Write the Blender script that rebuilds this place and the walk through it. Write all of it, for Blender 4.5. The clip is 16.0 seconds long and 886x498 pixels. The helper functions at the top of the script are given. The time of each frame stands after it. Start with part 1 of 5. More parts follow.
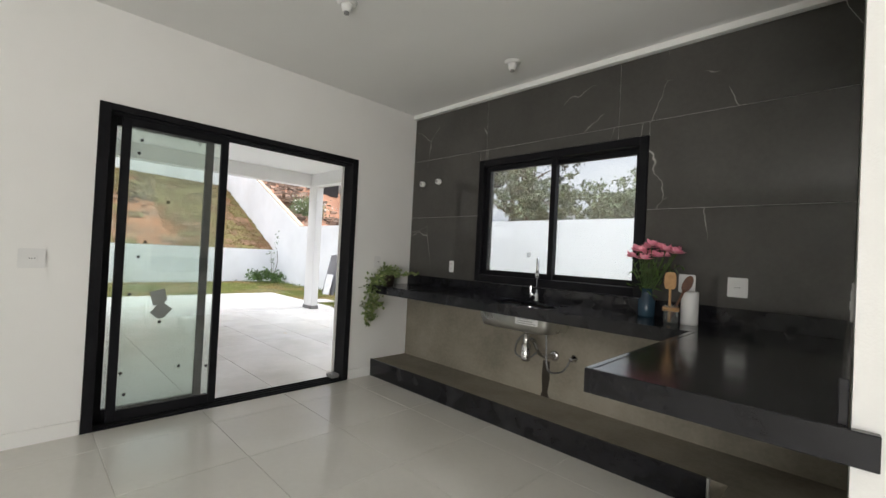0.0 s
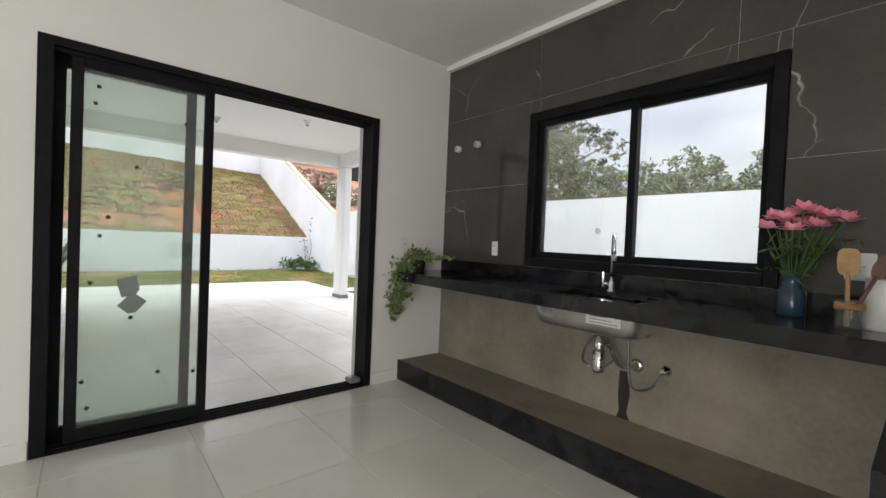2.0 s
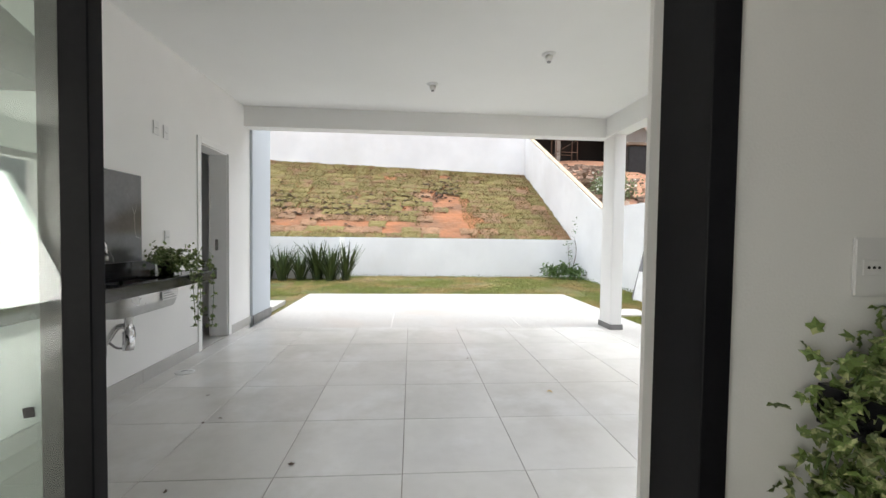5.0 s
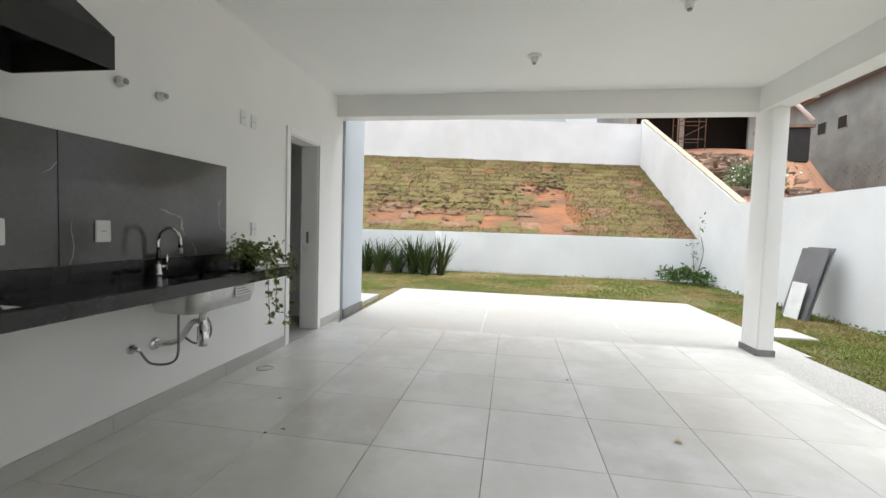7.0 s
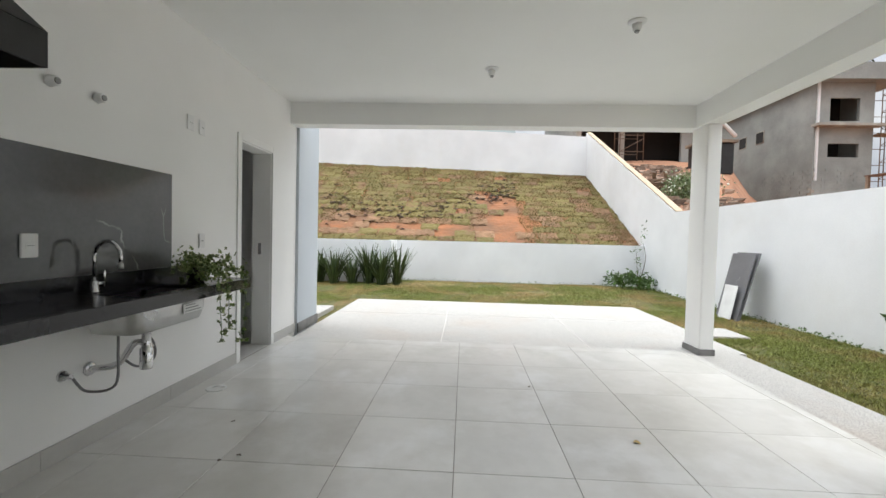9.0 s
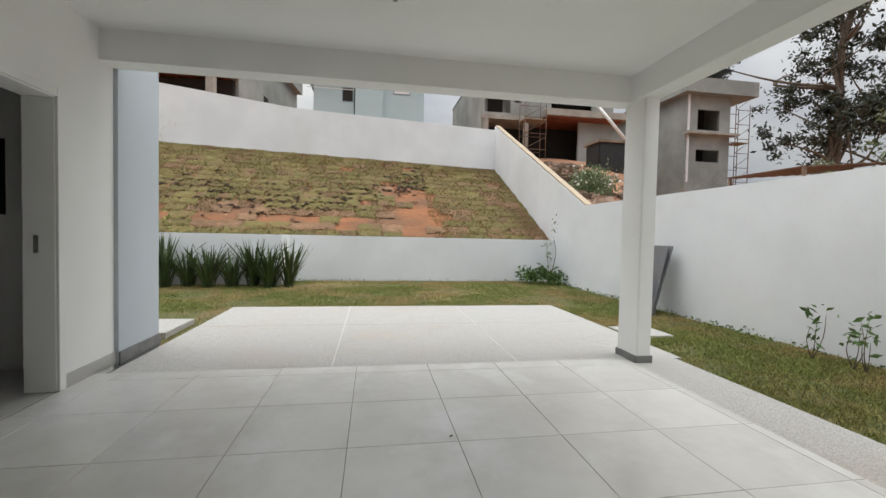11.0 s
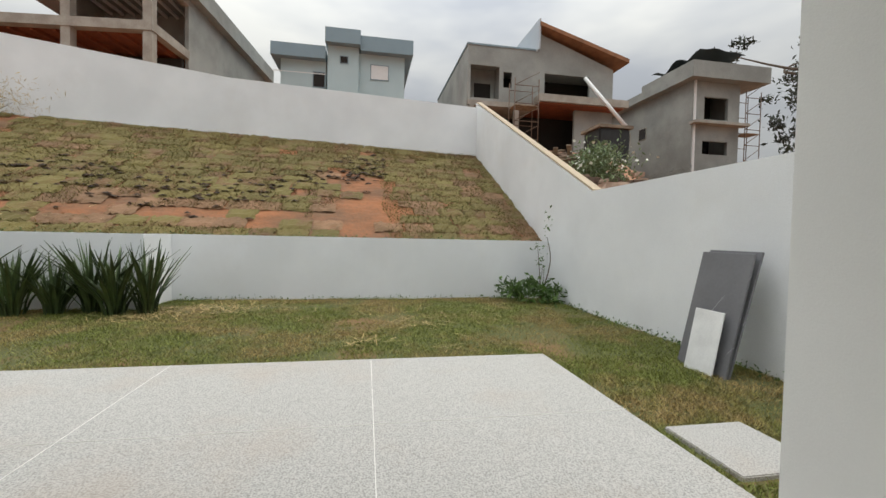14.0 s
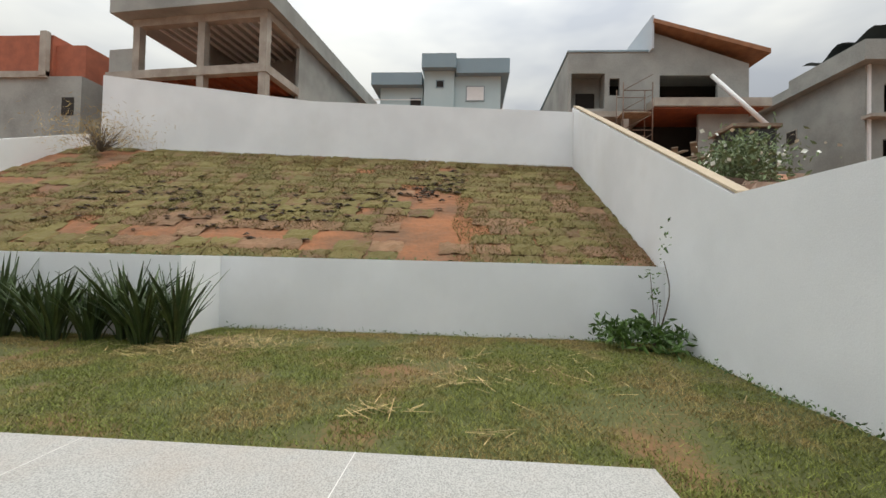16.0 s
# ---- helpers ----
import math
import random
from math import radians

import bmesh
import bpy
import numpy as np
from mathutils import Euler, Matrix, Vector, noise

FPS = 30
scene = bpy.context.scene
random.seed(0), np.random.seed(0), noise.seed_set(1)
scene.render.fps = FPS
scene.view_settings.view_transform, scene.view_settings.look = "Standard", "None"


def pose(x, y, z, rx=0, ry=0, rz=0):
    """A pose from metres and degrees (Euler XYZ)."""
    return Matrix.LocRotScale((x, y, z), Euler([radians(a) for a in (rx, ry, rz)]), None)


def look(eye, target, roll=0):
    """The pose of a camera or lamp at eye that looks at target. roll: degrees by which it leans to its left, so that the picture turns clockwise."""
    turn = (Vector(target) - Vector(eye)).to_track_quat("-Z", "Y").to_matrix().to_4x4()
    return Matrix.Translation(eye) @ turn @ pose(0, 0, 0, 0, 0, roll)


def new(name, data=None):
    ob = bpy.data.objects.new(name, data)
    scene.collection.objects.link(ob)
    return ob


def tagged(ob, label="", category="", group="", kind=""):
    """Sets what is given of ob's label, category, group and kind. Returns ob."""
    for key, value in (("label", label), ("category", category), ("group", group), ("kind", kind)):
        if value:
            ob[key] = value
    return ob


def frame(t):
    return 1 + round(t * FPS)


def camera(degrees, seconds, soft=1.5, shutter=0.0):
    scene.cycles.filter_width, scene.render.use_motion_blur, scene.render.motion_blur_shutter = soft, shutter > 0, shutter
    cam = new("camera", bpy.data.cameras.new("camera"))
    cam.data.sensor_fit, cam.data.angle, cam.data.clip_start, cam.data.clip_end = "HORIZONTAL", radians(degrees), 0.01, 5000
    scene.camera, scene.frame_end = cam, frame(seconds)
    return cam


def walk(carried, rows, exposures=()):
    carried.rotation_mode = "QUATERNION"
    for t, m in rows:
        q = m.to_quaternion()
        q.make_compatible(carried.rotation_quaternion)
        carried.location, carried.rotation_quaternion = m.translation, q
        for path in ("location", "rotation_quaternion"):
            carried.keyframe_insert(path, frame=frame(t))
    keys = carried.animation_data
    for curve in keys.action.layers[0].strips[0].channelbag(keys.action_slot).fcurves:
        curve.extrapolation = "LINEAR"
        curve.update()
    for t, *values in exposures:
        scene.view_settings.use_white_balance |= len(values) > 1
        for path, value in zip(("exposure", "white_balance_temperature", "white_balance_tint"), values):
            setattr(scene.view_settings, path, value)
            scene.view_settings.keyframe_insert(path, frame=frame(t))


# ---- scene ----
cam = camera(93.3, 16.0)
EXPOSURES = [(0.0, 1.0, 6500, 9), (3.0, 1.0, 6500, 9), (4.2, 1.0, 6550, 8), (6.5, 0.68, 6650, 5), (7.5, 0.92, 6650, 5), (8.2, 0.88, 6650, 5), (9.2, 0.62, 6650, 5), (10.2, 0.35, 6700, 5), (12.5, -0.05, 6900, 4), (16.0, -0.05, 6900, 3)]
PATH = [
    (0, (0.521, -0.155, 1.237), (-0.883, 1.269, 1.263), 2.9),
    (0.5, (0.512, -0.123, 1.225), (-0.921, 1.272, 1.245), 2.8),
    (1, (0.482, -0.042, 1.192), (-0.989, 1.313, 1.195), 2.7),
    (1.5, (0.223, 0.068, 1.168), (-1.267, 1.402, 1.149), 2.6),
    (2, (-0.035, 0.363, 1.166), (-1.556, 1.662, 1.128), 2.4),
    (2.5, (-0.357, 0.709, 1.149), (-1.957, 1.908, 1.11), 2.3),
    (3, (-0.757, 1.016, 1.161), (-2.491, 2.012, 1.122), 2.2),
    (3.5, (-1.087, 1.284, 1.154), (-2.974, 1.948, 1.121), 2.6),
    (4, (-1.482, 1.391, 1.19), (-3.439, 1.798, 1.131), 1.9),
    (6.3, (-2.583, 1.551, 1.167), (-4.582, 1.5, 1.087), 1.4),
    (6.5, (-2.604, 1.543, 1.188), (-4.599, 1.437, 1.094), 1.6),
    (7, (-2.674, 1.561, 1.199), (-4.645, 1.241, 1.096), 1.8),
    (7.5, (-2.694, 1.561, 1.199), (-4.624, 1.047, 1.107), 1.8),
    (8, (-2.711, 1.559, 1.225), (-4.642, 1.042, 1.155), 1.5),
    (8.5, (-2.718, 1.514, 1.22), (-4.687, 1.167, 1.165), 1.4),
    (9, (-2.687, 1.49, 1.212), (-4.684, 1.39, 1.154), 1.4),
    (9.5, (-2.749, 1.481, 1.19), (-4.744, 1.6, 1.119), 1.6),
    (10, (-2.967, 1.523, 1.178), (-4.946, 1.801, 1.093), 1.5),
    (10.2, (-3.125, 1.525, 1.147), (-5.096, 1.853, 1.068), 1.2),
    (12.5, (-5.279, 2.121, 1.209), (-7.251, 2.45, 1.158), 1.3),
    (13, (-5.902, 2.423, 1.164), (-7.872, 2.765, 1.117), 1.1),
    (13.5, (-6.271, 2.638, 1.148), (-8.235, 3.011, 1.089), 1.1),
    (14, (-6.668, 2.889, 1.153), (-8.634, 3.251, 1.091), 1.2),
    (14.5, (-7.053, 3.128, 1.154), (-9.03, 3.431, 1.097), 1.6),
    (15, (-7.443, 3.316, 1.169), (-9.432, 3.52, 1.133), 1.8),
    (15.5, (-7.78, 3.513, 1.174), (-9.779, 3.579, 1.172), 1.8),
    (16, (-8.15, 3.6, 1.143), (-10.145, 3.467, 1.186), 1.4),
]
walk(cam, [(t, look(eye, target, roll)) for t, eye, target, roll in PATH], exposures=EXPOSURES)

# ---- world and sun ----
world = bpy.data.worlds.new("overcast_sky")
scene.world = world
world.use_nodes = True
wn, wl = world.node_tree.nodes, world.node_tree.links
wn.clear()
w_out = wn.new("ShaderNodeOutputWorld")
w_bg = wn.new("ShaderNodeBackground")
w_sky = wn.new("ShaderNodeTexSky")
w_sky.sky_type = "NISHITA"
w_sky.sun_disc = False
w_sky.sun_elevation, w_sky.sun_rotation = radians(50), radians(200)
w_hsv = wn.new("ShaderNodeHueSaturation")
w_hsv.inputs["Saturation"].default_value = 0.22
w_tc = wn.new("ShaderNodeTexCoord")
w_map = wn.new("ShaderNodeMapping")
w_map.inputs["Scale"].default_value = (1.4, 1.4, 4.0)
w_noise = wn.new("ShaderNodeTexNoise")
w_noise.inputs["Scale"].default_value = 1.6
w_noise.inputs["Detail"].default_value = 4
w_ramp = wn.new("ShaderNodeValToRGB")
w_ramp.color_ramp.elements[0].position, w_ramp.color_ramp.elements[0].color = 0.36, (4.9, 5.2, 6.3, 1)
w_ramp.color_ramp.elements[1].position, w_ramp.color_ramp.elements[1].color = 0.66, (8.8, 8.8, 9.2, 1)
w_mix = wn.new("ShaderNodeMixRGB")
w_mix.inputs["Fac"].default_value = 0.75
wl.new(w_tc.outputs["Generated"], w_map.inputs["Vector"])
wl.new(w_map.outputs["Vector"], w_noise.inputs["Vector"])
wl.new(w_noise.outputs["Fac"], w_ramp.inputs["Fac"])
wl.new(w_sky.outputs["Color"], w_hsv.inputs["Color"])
wl.new(w_hsv.outputs["Color"], w_mix.inputs["Color1"])
wl.new(w_ramp.outputs["Color"], w_mix.inputs["Color2"])
# an overcast sky is about three times as bright overhead as at the horizon
w_sep, w_grad, w_mul = wn.new("ShaderNodeSeparateXYZ"), wn.new("ShaderNodeMapRange"), wn.new("ShaderNodeVectorMath")
w_grad.inputs["To Min"].default_value, w_grad.inputs["To Max"].default_value = 0.6, 4.4
w_mul.operation = "SCALE"
w_pow = wn.new("ShaderNodeMath")
w_pow.operation, w_pow.use_clamp = "POWER", True
w_pow.inputs[1].default_value = 2.0
wl.new(w_tc.outputs["Generated"], w_sep.inputs["Vector"]), wl.new(w_sep.outputs["Z"], w_pow.inputs[0]), wl.new(w_pow.outputs[0], w_grad.inputs["Value"])
wl.new(w_mix.outputs["Color"], w_mul.inputs[0]), wl.new(w_grad.outputs[0], w_mul.inputs["Scale"])
wl.new(w_mul.outputs[0], w_bg.inputs["Color"])
w_bg.inputs["Strength"].default_value = 0.1
wl.new(w_bg.outputs["Background"], w_out.inputs["Surface"])

sun = new("sun", bpy.data.lights.new("sun", "SUN"))
sun.data.energy, sun.data.angle, sun.data.color = 0.6, radians(25), (1.0, 0.96, 0.9)
sun.matrix_world = look((-6, 14, 20), (-6, 3, 0))

# area lamp added in an unseen gap to brighten the kitchen, tilted up
fill_lamp = new("kitchen_fill_light", bpy.data.lights.new("kitchen_fill_light", "AREA"))
fill_lamp.data.shape, fill_lamp.data.size, fill_lamp.data.size_y = "RECTANGLE", 1.85, 2.1
fill_lamp.data.energy, fill_lamp.data.color = 66, (1.0, 0.98, 0.95)
fill_lamp.matrix_world = look((2.55, -4.06, 1.12), (2.2, 0, 3.3))


# ---- materials ----
def mat(name, a, b=None, rough=0.6, scale=3.0, fine=60.0, bump=0.15, metal=0.0, spread=(0.35, 0.65), rand=0.0, spec=0.5, rough_var=0.1, squeeze=(1, 1, 1)):
    """A surface of colour a mottled with b at two scales, with fine relief."""
    m = bpy.data.materials.new(name)
    m.use_nodes = True
    n, l = m.node_tree.nodes, m.node_tree.links
    p = n["Principled BSDF"]
    b = b or tuple(c * 0.85 for c in a)
    tc = n.new("ShaderNodeTexCoord")
    mp = n.new("ShaderNodeMapping")
    mp.inputs["Scale"].default_value = squeeze
    big, small = n.new("ShaderNodeTexNoise"), n.new("ShaderNodeTexNoise")
    big.inputs["Scale"].default_value, big.inputs["Detail"].default_value = scale, 5
    small.inputs["Scale"].default_value, small.inputs["Detail"].default_value = fine, 3
    if rand:
        oi0, off0 = n.new("ShaderNodeObjectInfo"), n.new("ShaderNodeVectorMath")
        off0.operation = "MULTIPLY_ADD"
        off0.inputs[1].default_value = (31, 17, 23)
        l.new(oi0.outputs["Random"], off0.inputs[0]), l.new(tc.outputs["Object"], off0.inputs[2]), l.new(off0.outputs[0], mp.inputs["Vector"])
    else:
        l.new(tc.outputs["Object"], mp.inputs["Vector"])
    l.new(mp.outputs["Vector"], big.inputs["Vector"]), l.new(mp.outputs["Vector"], small.inputs["Vector"])
    add = n.new("ShaderNodeMath")
    add.operation = "MULTIPLY_ADD"
    add.inputs[1].default_value = 0.3
    l.new(small.outputs["Fac"], add.inputs[0]), l.new(big.outputs["Fac"], add.inputs[2])
    sub = n.new("ShaderNodeMath")
    sub.operation = "SUBTRACT"
    sub.inputs[1].default_value = 0.15
    l.new(add.outputs[0], sub.inputs[0])
    r = n.new("ShaderNodeValToRGB")
    r.color_ramp.elements[0].position, r.color_ramp.elements[0].color = spread[0], (*b, 1)
    r.color_ramp.elements[1].position, r.color_ramp.elements[1].color = spread[1], (*a, 1)
    l.new(sub.outputs[0], r.inputs["Fac"])
    col = r.outputs["Color"]
    if rand:
        oi, hs, mr = n.new("ShaderNodeObjectInfo"), n.new("ShaderNodeHueSaturation"), n.new("ShaderNodeMapRange")
        mr.inputs["To Min"].default_value, mr.inputs["To Max"].default_value = 1 - rand, 1 + rand
        l.new(oi.outputs["Random"], mr.inputs["Value"]), l.new(mr.outputs[0], hs.inputs["Value"])
        l.new(col, hs.inputs["Color"])
        col = hs.outputs["Color"]
    l.new(col, p.inputs["Base Color"])
    p.inputs["Metallic"].default_value = metal
    p.inputs["Specular IOR Level"].default_value = spec
    mr2 = n.new("ShaderNodeMapRange")
    mr2.inputs["To Min"].default_value, mr2.inputs["To Max"].default_value = max(rough - rough_var, 0.02), min(rough + rough_var, 1)
    l.new(big.outputs["Fac"], mr2.inputs["Value"]), l.new(mr2.outputs[0], p.inputs["Roughness"])
    if bump:
        bp = n.new("ShaderNodeBump")
        bp.inputs["Strength"].default_value, bp.inputs["Distance"].default_value = bump, 0.01
        l.new(small.outputs["Fac"], bp.inputs["Height"]), l.new(bp.outputs["Normal"], p.inputs["Normal"])
    return m


def glass(name, tint, rough=0.0, veil=0.06):
    """Thin pane: clear, mirror-like at a slant, plus a pale veil imitating reflected haze."""
    m = bpy.data.materials.new(name)
    m.use_nodes = True
    n, l = m.node_tree.nodes, m.node_tree.links
    n.clear()
    out, mix, tr, gl, fr = (n.new("ShaderNode" + k) for k in ("OutputMaterial", "MixShader", "BsdfTransparent", "BsdfGlossy", "LayerWeight"))
    tr.inputs["Color"].default_value = (*tint, 1)
    gl.inputs["Roughness"].default_value = rough
    po, ma = n.new("ShaderNodeMath"), n.new("ShaderNodeMath")
    po.operation, ma.operation = "POWER", "MULTIPLY_ADD"
    po.inputs[1].default_value, ma.inputs[1].default_value, ma.inputs[2].default_value = 4.0, 0.8, 0.05
    l.new(fr.outputs["Facing"], po.inputs[0]), l.new(po.outputs[0], ma.inputs[0]), l.new(ma.outputs[0], mix.inputs[0])
    l.new(tr.outputs[0], mix.inputs[1]), l.new(gl.outputs[0], mix.inputs[2])
    film, haze = n.new("ShaderNodeMixShader"), n.new("ShaderNodeBsdfDiffuse")
    haze.inputs["Color"].default_value = (0.8, 0.82, 0.8, 1)
    film.inputs[0].default_value = veil
    l.new(mix.outputs[0], film.inputs[1]), l.new(haze.outputs[0], film.inputs[2])
    l.new(film.outputs[0], out.inputs["Surface"])
    return m


def marble(name, base, vein, rough):
    """Dark slab with thin pale veins."""
    m = mat(name, base, tuple(c * 0.8 for c in base), rough, 2.5, 40, 0.02, rough_var=0.03)
    n, l = m.node_tree.nodes, m.node_tree.links
    p, r = n["Principled BSDF"], n["Color Ramp"]
    tc, warp, vm, vo, edge, mask, mr, mul, mix = (n.new("ShaderNode" + k) for k in ("TexCoord", "TexNoise", "VectorMath", "TexVoronoi", "ValToRGB", "TexNoise", "ValToRGB", "Math", "MixRGB"))
    oi, off = n.new("ShaderNodeObjectInfo"), n.new("ShaderNodeVectorMath")
    off.operation = "MULTIPLY_ADD"
    off.inputs[1].default_value = (7, 5, 9)
    l.new(oi.outputs["Random"], off.inputs[0]), l.new(tc.outputs["Object"], off.inputs[2])
    warp.inputs["Scale"].default_value = 3.0
    warp.inputs["Detail"].default_value = 4
    l.new(off.outputs[0], warp.inputs["Vector"])
    vm.operation = "MULTIPLY_ADD"
    vm.inputs[1].default_value = (0.13, 0.13, 0.13)
    slant = n.new("ShaderNodeMapping")
    slant.inputs["Rotation"].default_value, slant.inputs["Scale"].default_value = (0.5, 0.7, 0.4), (1.0, 1.0, 0.55)
    l.new(off.outputs[0], slant.inputs["Vector"])
    l.new(warp.outputs["Color"], vm.inputs[0]), l.new(slant.outputs[0], vm.inputs[2])
    vo.feature = "DISTANCE_TO_EDGE"
    vo.inputs["Scale"].default_value = 1.7
    l.new(vm.outputs[0], vo.inputs["Vector"])
    edge.color_ramp.elements[0].position, edge.color_ramp.elements[0].color = 0.0, (1, 1, 1, 1)
    edge.color_ramp.elements[1].position, edge.color_ramp.elements[1].color = 0.004, (0, 0, 0, 1)
    l.new(vo.outputs["Distance"], edge.inputs["Fac"])
    mask.inputs["Scale"].default_value = 2.6
    l.new(off.outputs[0], mask.inputs["Vector"])
    mr.color_ramp.elements[0].position, mr.color_ramp.elements[1].position = 0.53, 0.62
    l.new(mask.outputs["Fac"], mr.inputs["Fac"])
    mul.operation = "MULTIPLY"
    l.new(edge.outputs["Color"], mul.inputs[0]), l.new(mr.outputs["Color"], mul.inputs[1])
    l.new(mul.outputs[0], mix.inputs["Fac"])
    l.new(r.outputs["Color"], mix.inputs["Color1"])
    mix.inputs["Color2"].default_value = (*vein, 1)
    l.new(mix.outputs["Color"], p.inputs["Base Color"])
    return m


WHITE = mat("white_wall_paint", (0.86, 0.855, 0.835), (0.82, 0.815, 0.795), 0.75, 1.2, 180, 0.08)
CEIL = mat("white_ceiling_paint", (0.86, 0.86, 0.84), (0.83, 0.83, 0.81), 0.8, 1.0, 160, 0.05)
YARDWALL = mat("white_render_wall", (0.8, 0.81, 0.82), (0.72, 0.73, 0.74), 0.85, 0.8, 90, 0.2)
GREYPAINT = mat("pale_grey_paint", (0.5, 0.54, 0.58), (0.47, 0.51, 0.55), 0.8, 1.0, 120, 0.1)
BLACKALU = mat("black_aluminium", (0.012, 0.012, 0.014), (0.008, 0.008, 0.01), 0.5, 6, 60, 0.0, rough_var=0.04, spec=0.12)
GRANITE = mat("black_granite", (0.016, 0.016, 0.019), (0.008, 0.008, 0.01), 0.15, 9, 400, 0.01, rough_var=0.08, spec=0.4)
KTILE = mat("polished_white_tile", (0.75, 0.73, 0.68), (0.7, 0.68, 0.63), 0.17, 1.6, 30, 0.01, rand=0.02, rough_var=0.06)
PTILE = mat("satin_porcelain_tile", (0.655, 0.64, 0.605), (0.585, 0.57, 0.535), 0.21, 2.2, 14, 0.02, spread=(0.3, 0.62), rand=0.04, rough_var=0.09)
GROUT = mat("tile_grout", (0.3, 0.27, 0.22), (0.22, 0.2, 0.17), 0.9, 3, 80, 0.1)
KGROUT = mat('pale_floor_grout', (0.58, 0.56, 0.51), None, 0.9, 3, 80, 0.1)
WTILE = marble("dark_marble_tile", (0.075, 0.072, 0.066), (0.42, 0.41, 0.38), 0.07)
PALEGROUT = mat("pale_grout", (0.42, 0.41, 0.39), None, 0.9, 3, 80, 0.1)
CONCRETE = mat("bare_cement", (0.3, 0.27, 0.215), (0.2, 0.18, 0.14), 0.85, 2.2, 40, 0.25)
SPECK = mat("speckled_terrazzo", (0.51, 0.495, 0.465), (0.27, 0.26, 0.245), 0.7, 105, 220, 0.35, spread=(0.34, 0.6))
SKIRT = mat("grey_skirting_tile", (0.5, 0.49, 0.46), (0.45, 0.44, 0.42), 0.35, 2, 30, 0.02)
DARKSKIRT = mat("dark_grey_skirting", (0.2, 0.195, 0.19), (0.13, 0.13, 0.13), 0.5, 8, 90, 0.05)
CHROME = mat("chrome", (0.75, 0.75, 0.76), (0.7, 0.7, 0.72), 0.1, 8, 200, 0.0, metal=1.0, rough_var=0.04)
STEEL = mat("brushed_steel", (0.6, 0.6, 0.58), (0.5, 0.5, 0.49), 0.3, 8, 200, 0.02, metal=1.0)
PLASTIC = mat("white_plastic", (0.78, 0.78, 0.77), (0.74, 0.74, 0.73), 0.4, 8, 200, 0.0)
GREYPLASTIC = mat("grey_plastic", (0.3, 0.3, 0.3), None, 0.45, 8, 200, 0.0)
BLACK = mat("matt_black_metal", (0.014, 0.014, 0.014), (0.02, 0.02, 0.02), 0.5, 5, 200, 0.03)
GLASS = glass("clear_glass", (0.97, 0.985, 0.98))
GREENGLASS = glass("greenish_glass", (0.94, 0.98, 0.955), 0.0, 0.06)
LAWNSOIL = mat("lawn_base", (0.085, 0.09, 0.025), (0.2, 0.105, 0.045), 0.95, 0.9, 30, 0.6, spread=(0.33, 0.46))
BANKSOIL = mat("bank_soil", (0.32, 0.125, 0.052), (0.16, 0.085, 0.045), 0.95, 0.9, 16, 1.0)
REDDIRT = mat("red_dirt", (0.36, 0.18, 0.1), (0.24, 0.115, 0.065), 0.95, 0.8, 12, 0.7)
RAWWALL = mat("raw_cement_render", (0.34, 0.355, 0.335), (0.235, 0.245, 0.23), 0.9, 0.5, 14, 0.4)
RAWCOL = mat("raw_concrete_frame", (0.42, 0.39, 0.34), (0.3, 0.27, 0.23), 0.9, 1.2, 14, 0.4)
BRICKRED = mat("red_clay_block", (0.4, 0.13, 0.075), (0.3, 0.1, 0.06), 0.9, 2.0, 10, 0.4)
REDWOOD = mat("red_formwork", (0.3, 0.09, 0.04), (0.2, 0.06, 0.03), 0.8, 2.0, 14, 0.2)
BLUEHOUSE = mat("pale_blue_paint", (0.5, 0.62, 0.64), (0.46, 0.58, 0.6), 0.8, 0.5, 20, 0.1)
BLUEGREY = mat("blue_grey_paint", (0.26, 0.345, 0.39), (0.235, 0.315, 0.36), 0.8, 0.5, 20, 0.1)
# near-black colour that holds the shade of rooms, holes and window panes
DARK = mat("interior_shade", (0.03, 0.027, 0.024), (0.02, 0.018, 0.016), 0.9, 0.8, 10, 0.2)
WOOD = mat("roof_timber", (0.33, 0.15, 0.07), (0.22, 0.1, 0.045), 0.7, 2.0, 30, 0.2)
PLANK = mat("weathered_plank", (0.33, 0.26, 0.19), (0.2, 0.15, 0.11), 0.85, 4.0, 50, 0.3, rand=0.25)

PALEJOINT = mat("pale_mortar_joint", (0.78, 0.76, 0.72), None, 0.8, 4, 60, 0.1)


def blotched(m, tint, scale, low, high, share, rough=None):
    """Adds broad stains of another tone to a surface."""
    n, l = m.node_tree.nodes, m.node_tree.links
    p = n["Principled BSDF"]
    was = p.inputs["Base Color"].links[0].from_socket
    geo, no, rp, mul, mx = (n.new("ShaderNode" + k) for k in ("NewGeometry", "TexNoise", "MapRange", "Math", "MixRGB"))
    no.inputs["Scale"].default_value, no.inputs["Detail"].default_value, no.inputs["Roughness"].default_value = scale, 8, 0.62
    rp.inputs["From Min"].default_value, rp.inputs["From Max"].default_value = low, high
    mul.operation = "MULTIPLY"
    mul.inputs[1].default_value = share
    mx.inputs["Color2"].default_value = (*tint, 1)
    l.new(geo.outputs["Position"], no.inputs["Vector"]), l.new(no.outputs["Fac"], rp.inputs["Value"]), l.new(rp.outputs[0], mul.inputs[0])
    l.new(mul.outputs[0], mx.inputs["Fac"]), l.new(was, mx.inputs["Color1"]), l.new(mx.outputs["Color"], p.inputs["Base Color"])


